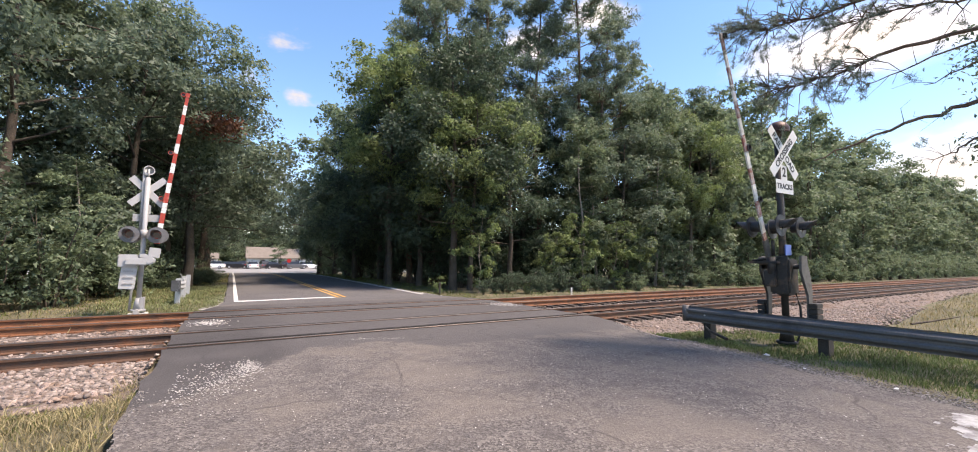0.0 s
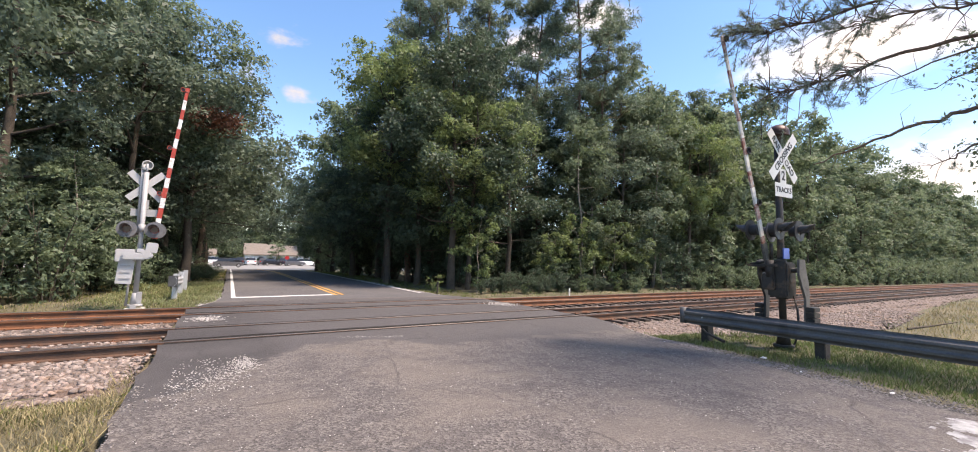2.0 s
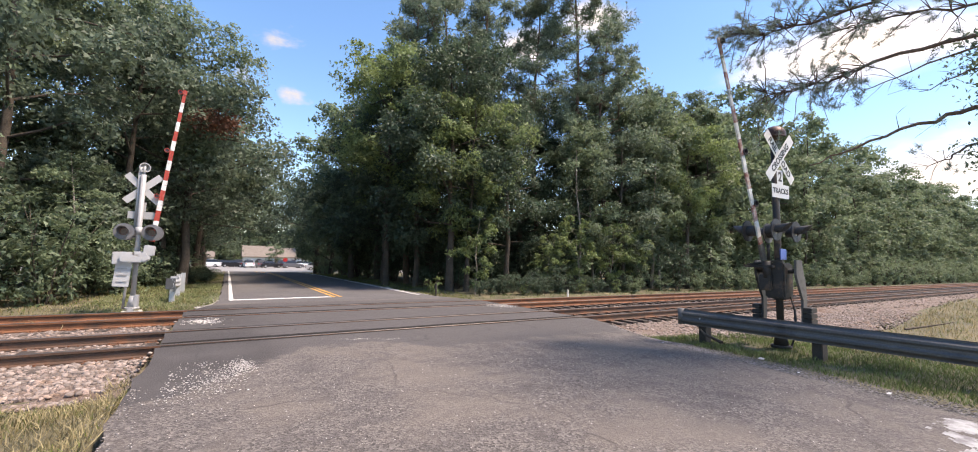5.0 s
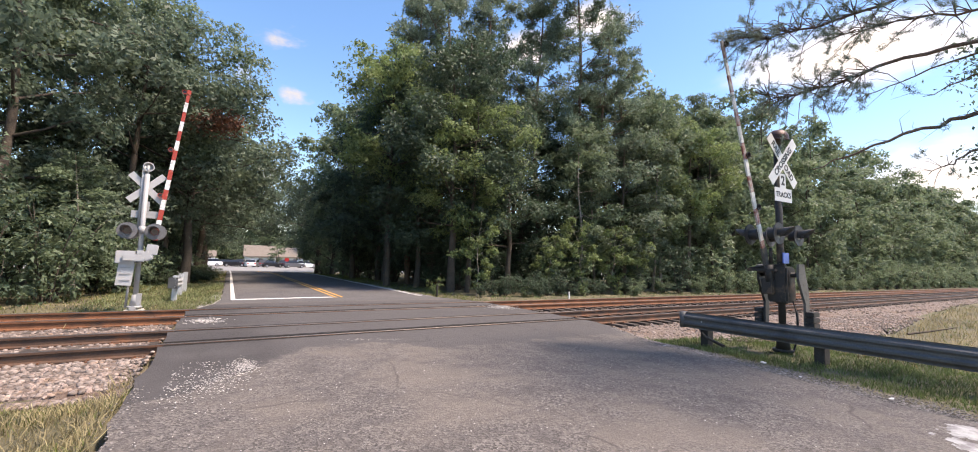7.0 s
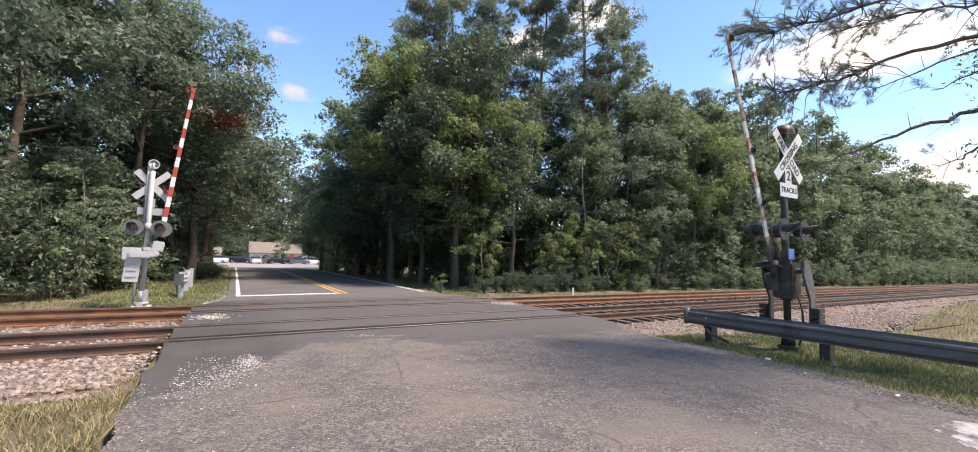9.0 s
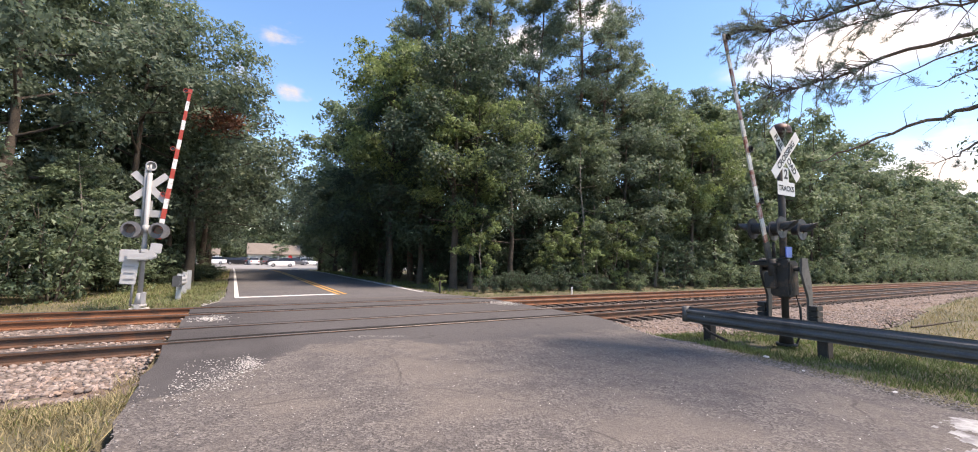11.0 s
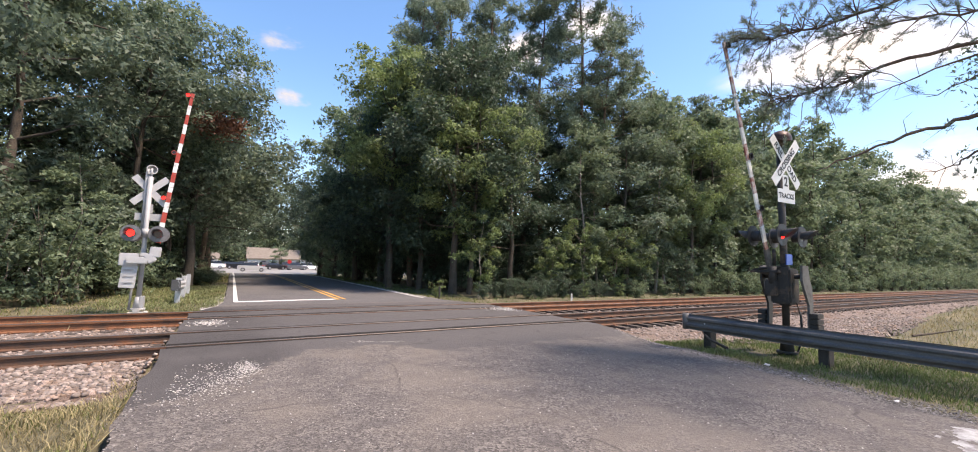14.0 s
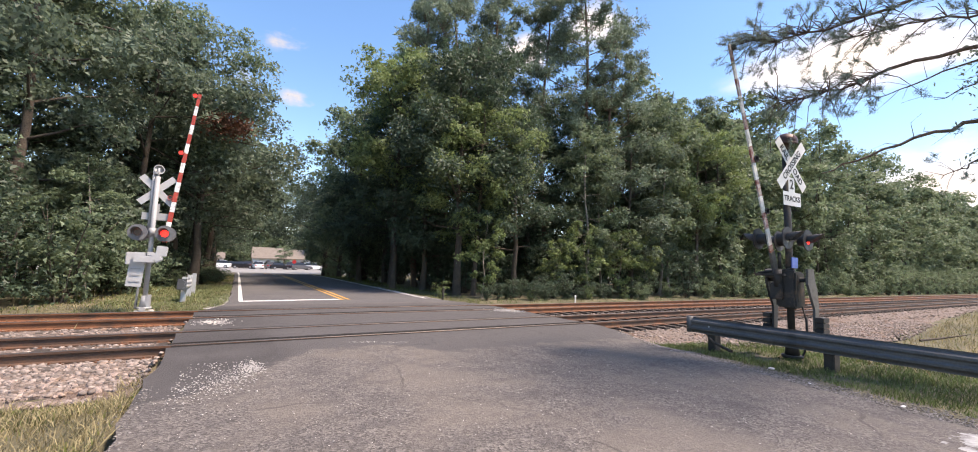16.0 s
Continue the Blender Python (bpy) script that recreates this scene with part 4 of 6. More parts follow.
def guard_rail_far():
    g = empty("guard_rail", pose(-1.35, 17.5, 0), "pale galvanised guard rail end beside the far verge", "guard rail", "guard rails")
    bm = bmesh.new()
    w_beam(bm, [(-0.12, -0.1), (0.0, 0.3), (-0.03, 1.0), (-0.25, 3.5), (-0.75, 8)], 0.5)
    part("beam", bm, M_galv_light, g)
    for y in (0.5, 2.4, 4.3):
        bm = bmesh.new()
        box(bm, (-0.16, y, 0.25), (0.15, 0.15, 0.95), bevel=0.01)
        part("post", bm, M_galv_light, g)
    bm = bmesh.new()
    box(bm, (-0.18, -0.06, 0.5), (0.28, 0.03, 0.36), Matrix.Rotation(radians(-18), 4, 'Z'), bevel=0.01)
    part("end_plate", bm, M_galv, g)


guard_rail_near()
guard_rail_far()


# ---- trees ----
def foliage(name, lumps, n_leaf, leaf, material, seed, sprays=15, flat=0.72):
    """Leaves gathered into sprays over the outside of rounded lumps (centre, radius); a few hang inside."""
    g = np.random.default_rng(seed)
    cen = np.array([tuple(c) for c, _ in lumps])
    rad = np.array([q for _, q in lumps])
    wt = rad ** 2
    k = g.choice(len(lumps), n_leaf, p=wt / wt.sum())
    way = unit(g.normal(size=(len(lumps), sprays, 3)) + np.array([0, 0, 0.28]))
    reach = g.uniform(0.55, 1.18, (len(lumps), sprays))
    q = g.integers(0, sprays, n_leaf)
    d = way[k, q]
    side = g.normal(size=(n_leaf, 3))
    side -= d * (side * d).sum(1, keepdims=True)
    side[:, 2] *= 0.6
    loose = np.clip(g.normal(0.95, 0.13, n_leaf), 0.2, 1.2)
    loose = np.where(g.random(n_leaf) < 0.16, g.uniform(0.05, 0.8, n_leaf), loose)
    r = rad[k][:, None]
    pos = cen[k] + (d * (reach[k, q] * loose)[:, None] + side * 0.23) * r * np.array([1, 1, flat])
    out = np.linalg.norm(side, axis=1, keepdims=True)
    pos[:, 2] -= 0.10 * r[:, 0] * out[:, 0] ** 2
    nz = unit(d * 0.55 + np.array([0, 0, 0.55]) + g.normal(size=(n_leaf, 3)) * 0.42)
    ax = unit(np.cross(nz, g.normal(size=(n_leaf, 3))) + np.array([0, 0, -0.25]))
    s = unit(np.cross(nz, ax))
    ln = leaf * g.uniform(0.65, 1.35, (n_leaf, 1))
    wd = ln * g.uniform(0.45, 0.7, (n_leaf, 1))
    a = pos - ax * ln / 2
    v = np.stack([a + s * wd * 0.62, a - s * wd * 0.5 + ax * ln * 0.25, pos + ax * ln / 2 - nz * ln * 0.1], 1).reshape(-1, 3)
    return fast_mesh(name, v, np.arange(3 * n_leaf).reshape(-1, 3), material)


def tree_form(name, h, crown_from, rad, seed, n_leaf, leaf, material, bark, label, trunk_r=0.16, limbs=18, lump=0.3, forks=1):
    """A leafy tree: tapered, slightly bent trunk with rising limbs, and a rounded uneven crown of leaf lumps at their ends."""
    r = random.Random(seed)
    t = empty(name, pose(0, 0, 0), label, "tree", "woodland trees")
    bm = bmesh.new()
    lumps = []
    for k in range(forks):
        top = h * (0.93 if k == 0 else 0.78)
        lean = (r.uniform(-1, 1) * 0.5 + (k * 0.9), r.uniform(-1, 1) * 0.5)
        pts = [(lean[0] * (i / 7) ** 1.3 + 0.12 * r.uniform(-1, 1) * (i > 0), lean[1] * (i / 7) ** 1.3 + 0.12 * r.uniform(-1, 1) * (i > 0), top * i / 7 - 0.25 * (i == 0)) for i in range(8)]
        sweep(bm, pts, [trunk_r * (1.25 if i == 0 else 1) * (1 - 0.85 * i / 7) for i in range(8)], seg=9)
        lumps.append((Vector(pts[7]), rad * lump * 0.8))
        for j in range(limbs):
            u = crown_from + (0.97 - crown_from) * (j + r.random()) / limbs
            w = (u - crown_from) / (1 - crown_from)
            i = min(6, int(u * 7))
            base = Vector(pts[i]).lerp(Vector(pts[i + 1]), u * 7 - i)
            ln = rad * math.sin(math.pi * (0.24 + 0.66 * w)) ** 0.8 * r.uniform(0.5, 1.12)
            a = j * 2.4 + r.uniform(-0.6, 0.6)
            d = Vector((math.cos(a), math.sin(a), r.uniform(-0.05, 0.5)))
            p = [base, base + d * ln * 0.4 + Vector((0, 0, r.uniform(-.1, .2))), base + d * ln * 0.75 + Vector((r.uniform(-.3, .3), r.uniform(-.3, .3), r.uniform(-0.2, 0.3))), base + d * ln]
            br = trunk_r * 0.34 * (1 - 0.5 * u)
            sweep(bm, p, [br, br * 0.7, br * 0.45, br * 0.15], seg=5)
            lumps.append((p[3], rad * lump * r.uniform(0.6, 1.1)))
            lumps.append((p[2] + Vector((r.gauss(0, .5), r.gauss(0, .5), r.gauss(0.1, .4))) * rad * 0.14, rad * lump * r.uniform(0.5, 0.95)))
            if r.random() < 0.5:
                lumps.append((p[1] + Vector((r.gauss(0, .4), r.gauss(0, .4), r.gauss(0, .4))), rad * lump * r.uniform(0.5, 0.8)))
    part("trunk", bm, bark, t)
    add("crown", foliage("crown", lumps, n_leaf, leaf, material, seed + 1), t)
    return t


def pine_form(name, h, bare, rad, seed, n_tuft, label, trunk_r=0.2):
    """A tall pine: a long bare trunk and an open crown of needle tufts on level limbs."""
    r = random.Random(seed)
    g = np.random.default_rng(seed)
    t = empty(name, pose(0, 0, 0), label, "tree", "woodland pines")
    bm = bmesh.new()
    pts = [(0.25 * math.sin(i * 0.7 + seed), 0.25 * math.cos(i * 0.9 + seed), h * i / 8 - 0.25 * (i == 0)) for i in range(9)]
    sweep(bm, pts, [trunk_r * (1 - 0.85 * i / 8) for i in range(9)], seg=9)
    tips = []
    for j in range(30):
        u = bare + (0.99 - bare) * ((j + r.random()) / 30)
        i = min(7, int(u * 8))
        base = Vector(pts[i]).lerp(Vector(pts[i + 1]), u * 8 - i)
        ln = rad * (1 - 0.8 * ((u - bare) / (1 - bare)) ** 1.6) * r.uniform(0.4, 1.1)
        a = j * 2.4 + r.uniform(-0.6, 0.6)
        d = Vector((math.cos(a), math.sin(a), r.uniform(0.05, 0.45)))
        p = [base, base + d * ln * 0.5 + Vector((0, 0, -0.15)), base + d * ln + Vector((0, 0, 0.2))]
        sweep(bm, p, [0.06 * (1.2 - u), 0.04 * (1.2 - u), 0.012], seg=5)
        tips.append((p[2], r.uniform(0.34, 0.52)))
        for q in range(3):
            e = p[1].lerp(p[2], r.uniform(0.1, 0.95)) + Vector((r.gauss(0, .55), r.gauss(0, .55), r.uniform(-0.1, 0.45))) * (0.4 + 0.22 * ln)
            sweep(bm, [p[1].lerp(p[2], 0.2), e], [0.02, 0.008], seg=4)
            tips.append((e, r.uniform(0.24, 0.46)))
    part("trunk", bm, M_pinebark, t)
    cen = np.array([tuple(c) for c, _ in tips])
    sg = np.array([s for _, s in tips])
    pick = g.integers(0, len(tips), n_tuft)
    pos = cen[pick] + g.normal(size=(n_tuft, 3)) * sg[pick][:, None] * np.array([0.6, 0.6, 0.46])
    # each tuft: six needles' bundles fanned upwards
    k = 6
    c = np.repeat(pos, k, 0)
    n = len(c)
    d = unit(g.normal(size=(n, 3)) + np.array([0, 0, 0.45]))
    s = unit(np.cross(d, g.normal(size=(n, 3))))
    ln = g.uniform(0.16, 0.3, (n, 1))
    w = 0.027
    v = np.stack([c - s * w * 0.3, c + d * ln * 0.5 + s * w, c + d * ln, c + d * ln * 0.5 - s * w], 1).reshape(-1, 3)
    add("crown", fast_mesh("crown", v, np.arange(4 * n).reshape(-1, 4), M_needle_far), t)
    return t


def shrub_form(name, h, rad, seed, n_leaf, leaf, material, label):
    r = random.Random(seed)
    t = empty(name, pose(0, 0, 0), label, "bush", "undergrowth")
    bm = bmesh.new()
    cl = []
    for j in range(11):
        a = j * 2.4
        d = Vector((math.cos(a) * r.uniform(0.2, 1), math.sin(a) * r.uniform(0.2, 1), r.uniform(0.8, 1.6)))
        top = Vector((d.x * rad, d.y * rad, h * r.uniform(0.5, 1.0)))
        m = top * 0.5 + Vector((r.gauss(0, 0.1), r.gauss(0, 0.1), 0.1))
        sweep(bm, [(0.1 * d.x, 0.1 * d.y, -0.2), m, top], [0.03, 0.018, 0.006], seg=5)
        for q in range(3):
            w = 0.3 + 0.7 * q / 2
            cl.append((top * w + Vector((r.gauss(0, 1), r.gauss(0, 1), r.gauss(0, 0.5))) * rad * 0.16, rad * r.uniform(0.26, 0.42)))
    part("stem", bm, M_bark, t)
    add("foliage", foliage("foliage", cl, n_leaf, leaf, material, seed + 1, sprays=9), t)
    return t


FAR = {}


def plant(form, spots, used=[]):
    """Sets the form itself at the first spot and copies at the others: x, y, turn, scale, height scale."""
    if form in FAR:
        away = [q for q in spots if math.hypot(q[0], q[1]) > 36]
        if away:
            plant(FAR[form], away)
        spots = [q for q in spots if math.hypot(q[0], q[1]) <= 36]
    first = form not in used
    for x, y, rz, s, sz in spots:
        m = Matrix.LocRotScale((x, y, max(ground_z(x, y), -1.0)), Euler((0, 0, radians(rz))), (s, s, s * sz))
        if first:
            form.matrix_basis = m
            used.append(form)
            first = False
        else:
            q = copy_thing(form, Matrix())
            q.matrix_basis = m


def make_woods():
    r = random.Random(21)
    oak = tree_form("oak_tree", 14, 0.2, 4.0, 3, 24000, 0.17, M_leaf, M_bark, "broad leafy oak in full green summer leaf", 0.2, 20)
    bright = tree_form("sweetgum_tree", 14, 0.3, 3.7, 7, 22000, 0.17, M_leaf_bright, M_bark, "tall tree with bright yellow-green leaves", 0.17, 20)
    dark = tree_form("oak_tree", 13, 0.16, 3.9, 12, 22000, 0.17, M_leaf_dark, M_bark, "dense dark green oak at the wood's edge", 0.2, 20)
    high = tree_form("oak_tree", 14, 0.2, 4.3, 17, 24000, 0.17, M_leaf_shade, M_bark, "tall oak with a bare lower trunk, crown colour darkened for shade", 0.2, 20)
    slim = tree_form("young_tree", 11, 0.1, 2.2, 31, 11000, 0.15, M_leaf, M_palebark, "slim young leafy tree at the wood's edge", 0.08, 20, 0.34)
    arch = tree_form("oak_tree", 13, 0.3, 6.2, 19, 20000, 0.2, M_leaf_dark, M_bark, "wide oak whose limbs reach over the road", 0.24, 24, 0.24)
    sapling = tree_form("sapling", 4.8, 0.2, 1.25, 23, 4200, 0.12, M_leaf_bright, M_palebark, "thin sapling with pale green leaves", 0.03, 15, 0.26)
    pine = pine_form("pine_tree", 20, 0.5, 3.7, 5, 3700, "tall pine with a bare trunk and open crown")
    pine2 = pine_form("pine_tree", 19, 0.48, 3.3, 9, 3400, "tall pine with a long needle crown")
    bush = shrub_form("bush", 2.6, 1.3, 41, 3400, 0.12, M_leaf, "leafy green bush of the undergrowth")
    bush2 = shrub_form("bush", 3.4, 1.5, 43, 3600, 0.13, M_leaf_shade, "green undergrowth bush, leaf colour darkened for shade")
    FAR[oak] = FAR[bright] = tree_form("oak_tree", 14, 0.16, 4.0, 4, 8000, 0.27, M_leaf, M_bark, "distant broad leafy oak in full green summer leaf", 0.2, 18)
    # Far stand-ins for dark trees use lighter leaves: distance haze put into colour.
    FAR[dark] = FAR[high] = tree_form("oak_tree", 13, 0.10, 3.8, 13, 8000, 0.27, M_leaf, M_bark, "distant dense green oak", 0.2, 18)
    FAR[slim] = tree_form("young_tree", 11, 0.08, 2.3, 32, 5000, 0.22, M_leaf, M_bark, "distant slim young leafy tree", 0.09, 16, 0.34)
    FAR[bush] = FAR[bush2] = shrub_form("bush", 2.8, 1.4, 44, 1500, 0.19, M_leaf, "distant green bush of the undergrowth")
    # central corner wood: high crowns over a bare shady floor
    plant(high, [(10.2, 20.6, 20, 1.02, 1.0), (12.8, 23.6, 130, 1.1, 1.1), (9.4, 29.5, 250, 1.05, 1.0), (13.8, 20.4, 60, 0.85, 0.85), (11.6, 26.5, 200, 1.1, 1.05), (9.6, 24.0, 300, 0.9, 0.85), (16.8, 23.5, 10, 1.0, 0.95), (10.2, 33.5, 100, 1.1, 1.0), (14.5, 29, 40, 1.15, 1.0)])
    plant(oak, [(8.8, 36, 290, 1.05, 1.05), (27.5, 21.5, 20, 0.95, 1.1), (32, 20.5, 120, 0.9, 1.1), (40, 22, 10, 0.95, 1.1), (47, 22, 100, 0.9, 1.1), (9.8, 43, 20, 1.1, 1.1), (21, 23, 250, 0.95, 1.0)])
    plant(bright, [(8.3, 25.6, 0, 1.08, 1.06), (11.0, 20.2, 90, 0.82, 1.0), (28.5, 18.9, 50, 0.85, 1.1)])
    plant(dark, [(9.5, 48, 130, 1.05, 1.1), (9.4, 57, 210, 1.0, 1.0), (15.5, 34, 80, 1.1, 1.0), (20, 29, 140, 1.1, 1.1), (24, 26, 10, 1.0, 0.95), (29, 26, 70, 1.0, 0.9), (34.5, 26, 170, 1.0, 0.9), (12.2, 37, 70, 1.1, 1.0), (11.5, 41, 10, 1.1, 1.0), (18.3, 27.5, 10, 0.9, 0.8)])
    plant(pine, [(12.4, 27.0, 0, 1.2, 1.0), (20.5, 22.0, 70, 1.22, 0.98), (22.8, 21.5, 170, 1.05, 0.9), (31, 24, 150, 0.95, 0.9), (44, 25, 40, 0.9, 0.85)])
    plant(pine2, [(10.4, 28.0, 0, 1.1, 1.06), (15.0, 26.0, 0, 1.12, 1.05), (18.5, 24.0, 60, 1.12, 1.04), (25.8, 22.5, 200, 0.9, 0.92), (28.6, 22.0, 80, 0.9, 0.9), (33.4, 21.6, 300, 0.95, 0.9), (37.5, 21.5, 20, 0.9, 0.9), (36, 23.5, 100, 0.85, 0.8), (52, 24, 10, 0.9, 0.8)])
    plant(sapling, [(10.6, 18.5, 0, 1.0, 0.95), (17.4, 18.2, 100, 0.95, 1.0), (20.0, 18.3, 200, 1.0, 0.9), (22.6, 18.4, 40, 0.9, 1.0), (15.2, 18.6, 300, 0.8, 0.9)])
    # long wall along the far track
    spots = {0: [], 1: [], 2: []}
    x = 18.5
    k = 0
    while x < 150:
        h = float(np.interp(x, [12, 20, 26, 34, 60, 100, 150], [0.85, 1.05, 1.36, 1.4, 1.38, 1.45, 1.5]))
        spots[k % 3].append((x, 19.2 + SKEW * x + r.uniform(-0.6, 0.9), r.uniform(0, 360), h * r.uniform(0.85, 1.1), r.uniform(0.85, 1.15)))
        x += r.uniform(1.9, 2.7) * (1 if x < 40 else 1.7)
        k += 1
    plant(slim, spots[0] + spots[1])
    plant(dark, [(a, b + 0.8, c, d * 0.8, e) for a, b, c, d, e in spots[2]])
    back = [(xx, 23.5 + SKEW * xx + r.uniform(-1, 1.5), r.uniform(0, 360), float(np.interp(xx, [24, 36, 45, 70, 100, 150], [1.1, 1.25, 1.3, 1.35, 1.35, 1.3])) * r.uniform(0.9, 1.05), r.uniform(0.95, 1.1)) for xx in np.arange(24, 150, 5.4)]
    plant(oak, back[::2])
    plant(bright, back[1::2])
    # left wood
    plant(dark, [(-6.8, 20.8, 10, 1.05, 1.1), (-10.8, 19.5, 100, 1.0, 1.05), (-4.2, 25.6, 220, 1.0, 1.05), (-15, 20, 30, 1.0, 1.1), (-5.2, 38, 0, 1.05, 1.0), (-5.8, 47, 90, 1.0, 1.0), (-5.0, 58, 190, 0.9, 0.95)])
    plant(oak, [(-8.8, 24.5, 320, 1.15, 1.15), (-3.2, 29.0, 70, 1.1, 1.08), (-13, 25, 190, 1.15, 1.15), (-6, 43, 10, 1.05, 1.0), (-18, 25, 80, 1.1, 1.1), (-8, 32, 40, 1.1, 1.1)])
    plant(slim, [(-7.0, 18.0, 20, 0.8, 0.8), (-9.0, 17.2, 120, 0.75, 0.75), (-12, 17.5, 50, 0.9, 0.85), (-4.6, 20.5, 20, 0.7, 0.7), (-14.5, 17, 10, 0.9, 0.9), (-17.5, 17.5, 90, 1, 1), (-21, 18, 90, 1, 1)])
    plant(bright, [(-11.5, 22.5, 10, 0.9, 1.0)])
    # limbs meeting over the road
    plant(arch, [(-2.0, 27.6, 220, 1.0, 0.92), (-2.3, 31.0, 40, 1.02, 0.92), (-1.9, 38.0, 130, 1.0, 0.86), (-2.2, 47, 170, 1.05, 0.86), (9.8, 43, 60, 1.05, 0.86), (-2.4, 57, 280, 1.1, 0.8), (10.2, 53, 100, 1.1, 0.8), (10.6, 63, 200, 1.1, 0.8), (-3.0, 67, 20, 1.1, 0.75)])
    # beyond the cross street
    for f, sp in ((oak, [(-14, 112, 0, 1.3, 1.0), (1, 116, 60, 1.35, 1.05), (15, 113, 100, 1.3, 1.0), (30, 112, 200, 1.3, 1), (7.7, 91, 30, 0.5, 0.62), (-3, 128, 90, 1.6, 1.1), (12, 130, 30, 1.6, 1.1), (-6.0, 64, 100, 1.0, 1.05)]),
                  (dark, [(-7, 110, 0, 1.3, 1.0), (8, 112, 60, 1.3, 1.1), (22, 115, 100, 1.3, 1.05), (-22, 108, 0, 1.3, 1), (-6, 92, 10, 0.75, 0.8), (-9, 70, 10, 1, 1), (13.5, 66, 10, 0.95, 1.0), (15, 74, 90, 1, 1), (4, 124, 10, 1.6, 1.15), (20, 126, 50, 1.5, 1.1), (-14, 141, 40, 1.9, 1.1), (26, 142, 10, 1.9, 1.1), (-12, 96, 20, 1.1, 1.1), (19, 95, 20, 1.2, 1.1)])):
        plant(f, [(x * 1.28, y * 1.28, a, b * 1.28, c) if y > 85 else (x, y, a, b, c) for x, y, a, b, c in sp])
    # undergrowth
    sp = [[], []]
    for i, xx in enumerate(np.arange(21, 60, 1.5)):
        sp[i % 2].append((xx + r.uniform(-.4, .4), 17.0 + SKEW * xx + r.uniform(-0.2, 1.0), r.uniform(0, 360), r.uniform(0.45, 1.0), r.uniform(0.6, 1.1)))
    for i, xx in enumerate(np.arange(17, 44, 2.4)):
        sp[i % 2].append((xx, 21 + SKEW * xx + r.uniform(-0.7, 0.7), r.uniform(0, 360), 1.25, 1.1))
    for i, xx in enumerate(np.arange(10.5, 17, 1.6)):
        sp[1].append((xx, 30 + r.uniform(-1, 1), r.uniform(0, 360), 1.4, 1.3))
        sp[1].append((xx, 24.5 + r.uniform(-1, 1), r.uniform(0, 360), 1.1, 0.95))
        sp[1].append((xx + 0.8, 21.6 + r.uniform(-0.6, 0.6), r.uniform(0, 360), 0.8, 0.8))
    for i, xx in enumerate(np.arange(9.5, 60, 2.6)):
        sp[1].append((xx, 37 + r.uniform(-1, 1), r.uniform(0, 360), 2.0, 1.3))
    for i, xx in enumerate(np.arange(62, 150, 3.4)):
        sp[i % 2].append((xx, 17 + SKEW * xx, r.uniform(0, 360), r.uniform(0.9, 1.5), 1))
    for i, xx in enumerate(np.arange(-22, -3.6, 1.15)):
        sp[0 if i % 3 == 0 else 1].append((xx, 16.7 + r.uniform(-0.2, 1.2) + (0.8 if xx > -5 else 0), r.uniform(0, 360), r.uniform(0.8, 1.25), r.uniform(0.8, 1.2)))
    for i, yy in enumerate(np.arange(31, 58, 2.6)):
        sp[1].append((10.1 + r.uniform(-.3, .6), yy, r.uniform(0, 360), r.uniform(0.7, 1.1), 1))
    for i, yy in enumerate(np.arange(21.5, 60, 2.5)):
        sp[i % 2].append((-3.9 - 0.035 * max(0, yy - 30) + r.uniform(-.5, .3), yy, r.uniform(0, 360), r.uniform(0.7, 1.1), 1))
    for i, xx in enumerate(np.arange(-40, -4, 2.4)):
        sp[1].append((xx, 27.5 + r.uniform(-1, 1) + (12 if xx > -6 else 0), r.uniform(0, 360), 1.9, 1.3))
        sp[1].append((xx, 38 + r.uniform(-1, 1), r.uniform(0, 360), 2.2, 1.3))
    for i, xx in enumerate(np.arange(44, 110, 3.0)):
        sp[1].append((xx, 25 + SKEW * xx, r.uniform(0, 360), 2.0, 1.3))
    for i, xx in enumerate(np.arange(-22, 40, 3.2)):
        sp[i % 2].append((xx, 150 + r.uniform(-3, 3), r.uniform(0, 360), 5.0, 0.85))
    sp[1] += [(-1.0, 30.5, 10, 0.42, 0.55), (-1.3, 32, 90, 0.5, 0.5), (-0.9, 34, 200, 0.45, 0.5), (-1.6, 28.6, 50, 0.45, 0.5), (-1.2, 36.5, 10, 0.5, 0.55)]
    sp[0] += [(-2.3, 29, 10, 0.6, 0.8), (-2.0, 35, 80, 0.65, 0.8), (-2.6, 25.5, 200, 0.5, 0.7), (-3.2, 33, 10, 0.9, 1.1)] + [(x, 138 + (x * 7 % 3), x * 50, 2.3, 1.0) for x in range(-14, 30, 5)]
    sp[1] += [(11.9, 18.3, 70, 0.3, 0.8), (12.9, 18.6, 170, 0.38, 0.8), (14.2, 18.2, 10, 0.42, 0.9), (15.4, 18.0, 90, 0.5, 0.9)]
    sp[1] += [(-2.9, 27, 10, 0.7, 0.9), (-2.6, 31.5, 80, 0.8, 1.0), (-4.4, 22, 30, 0.8, 1.0)]
    # low darkened bushes cover the lit soil beside the far track
    for xx in np.arange(10.2, 21.5, 0.85):
        sp[1].append((xx, 17.3 + SKEW * xx + r.uniform(-0.3, 0.4), r.uniform(0, 360), r.uniform(0.26, 0.42), r.uniform(0.6, 0.9)))
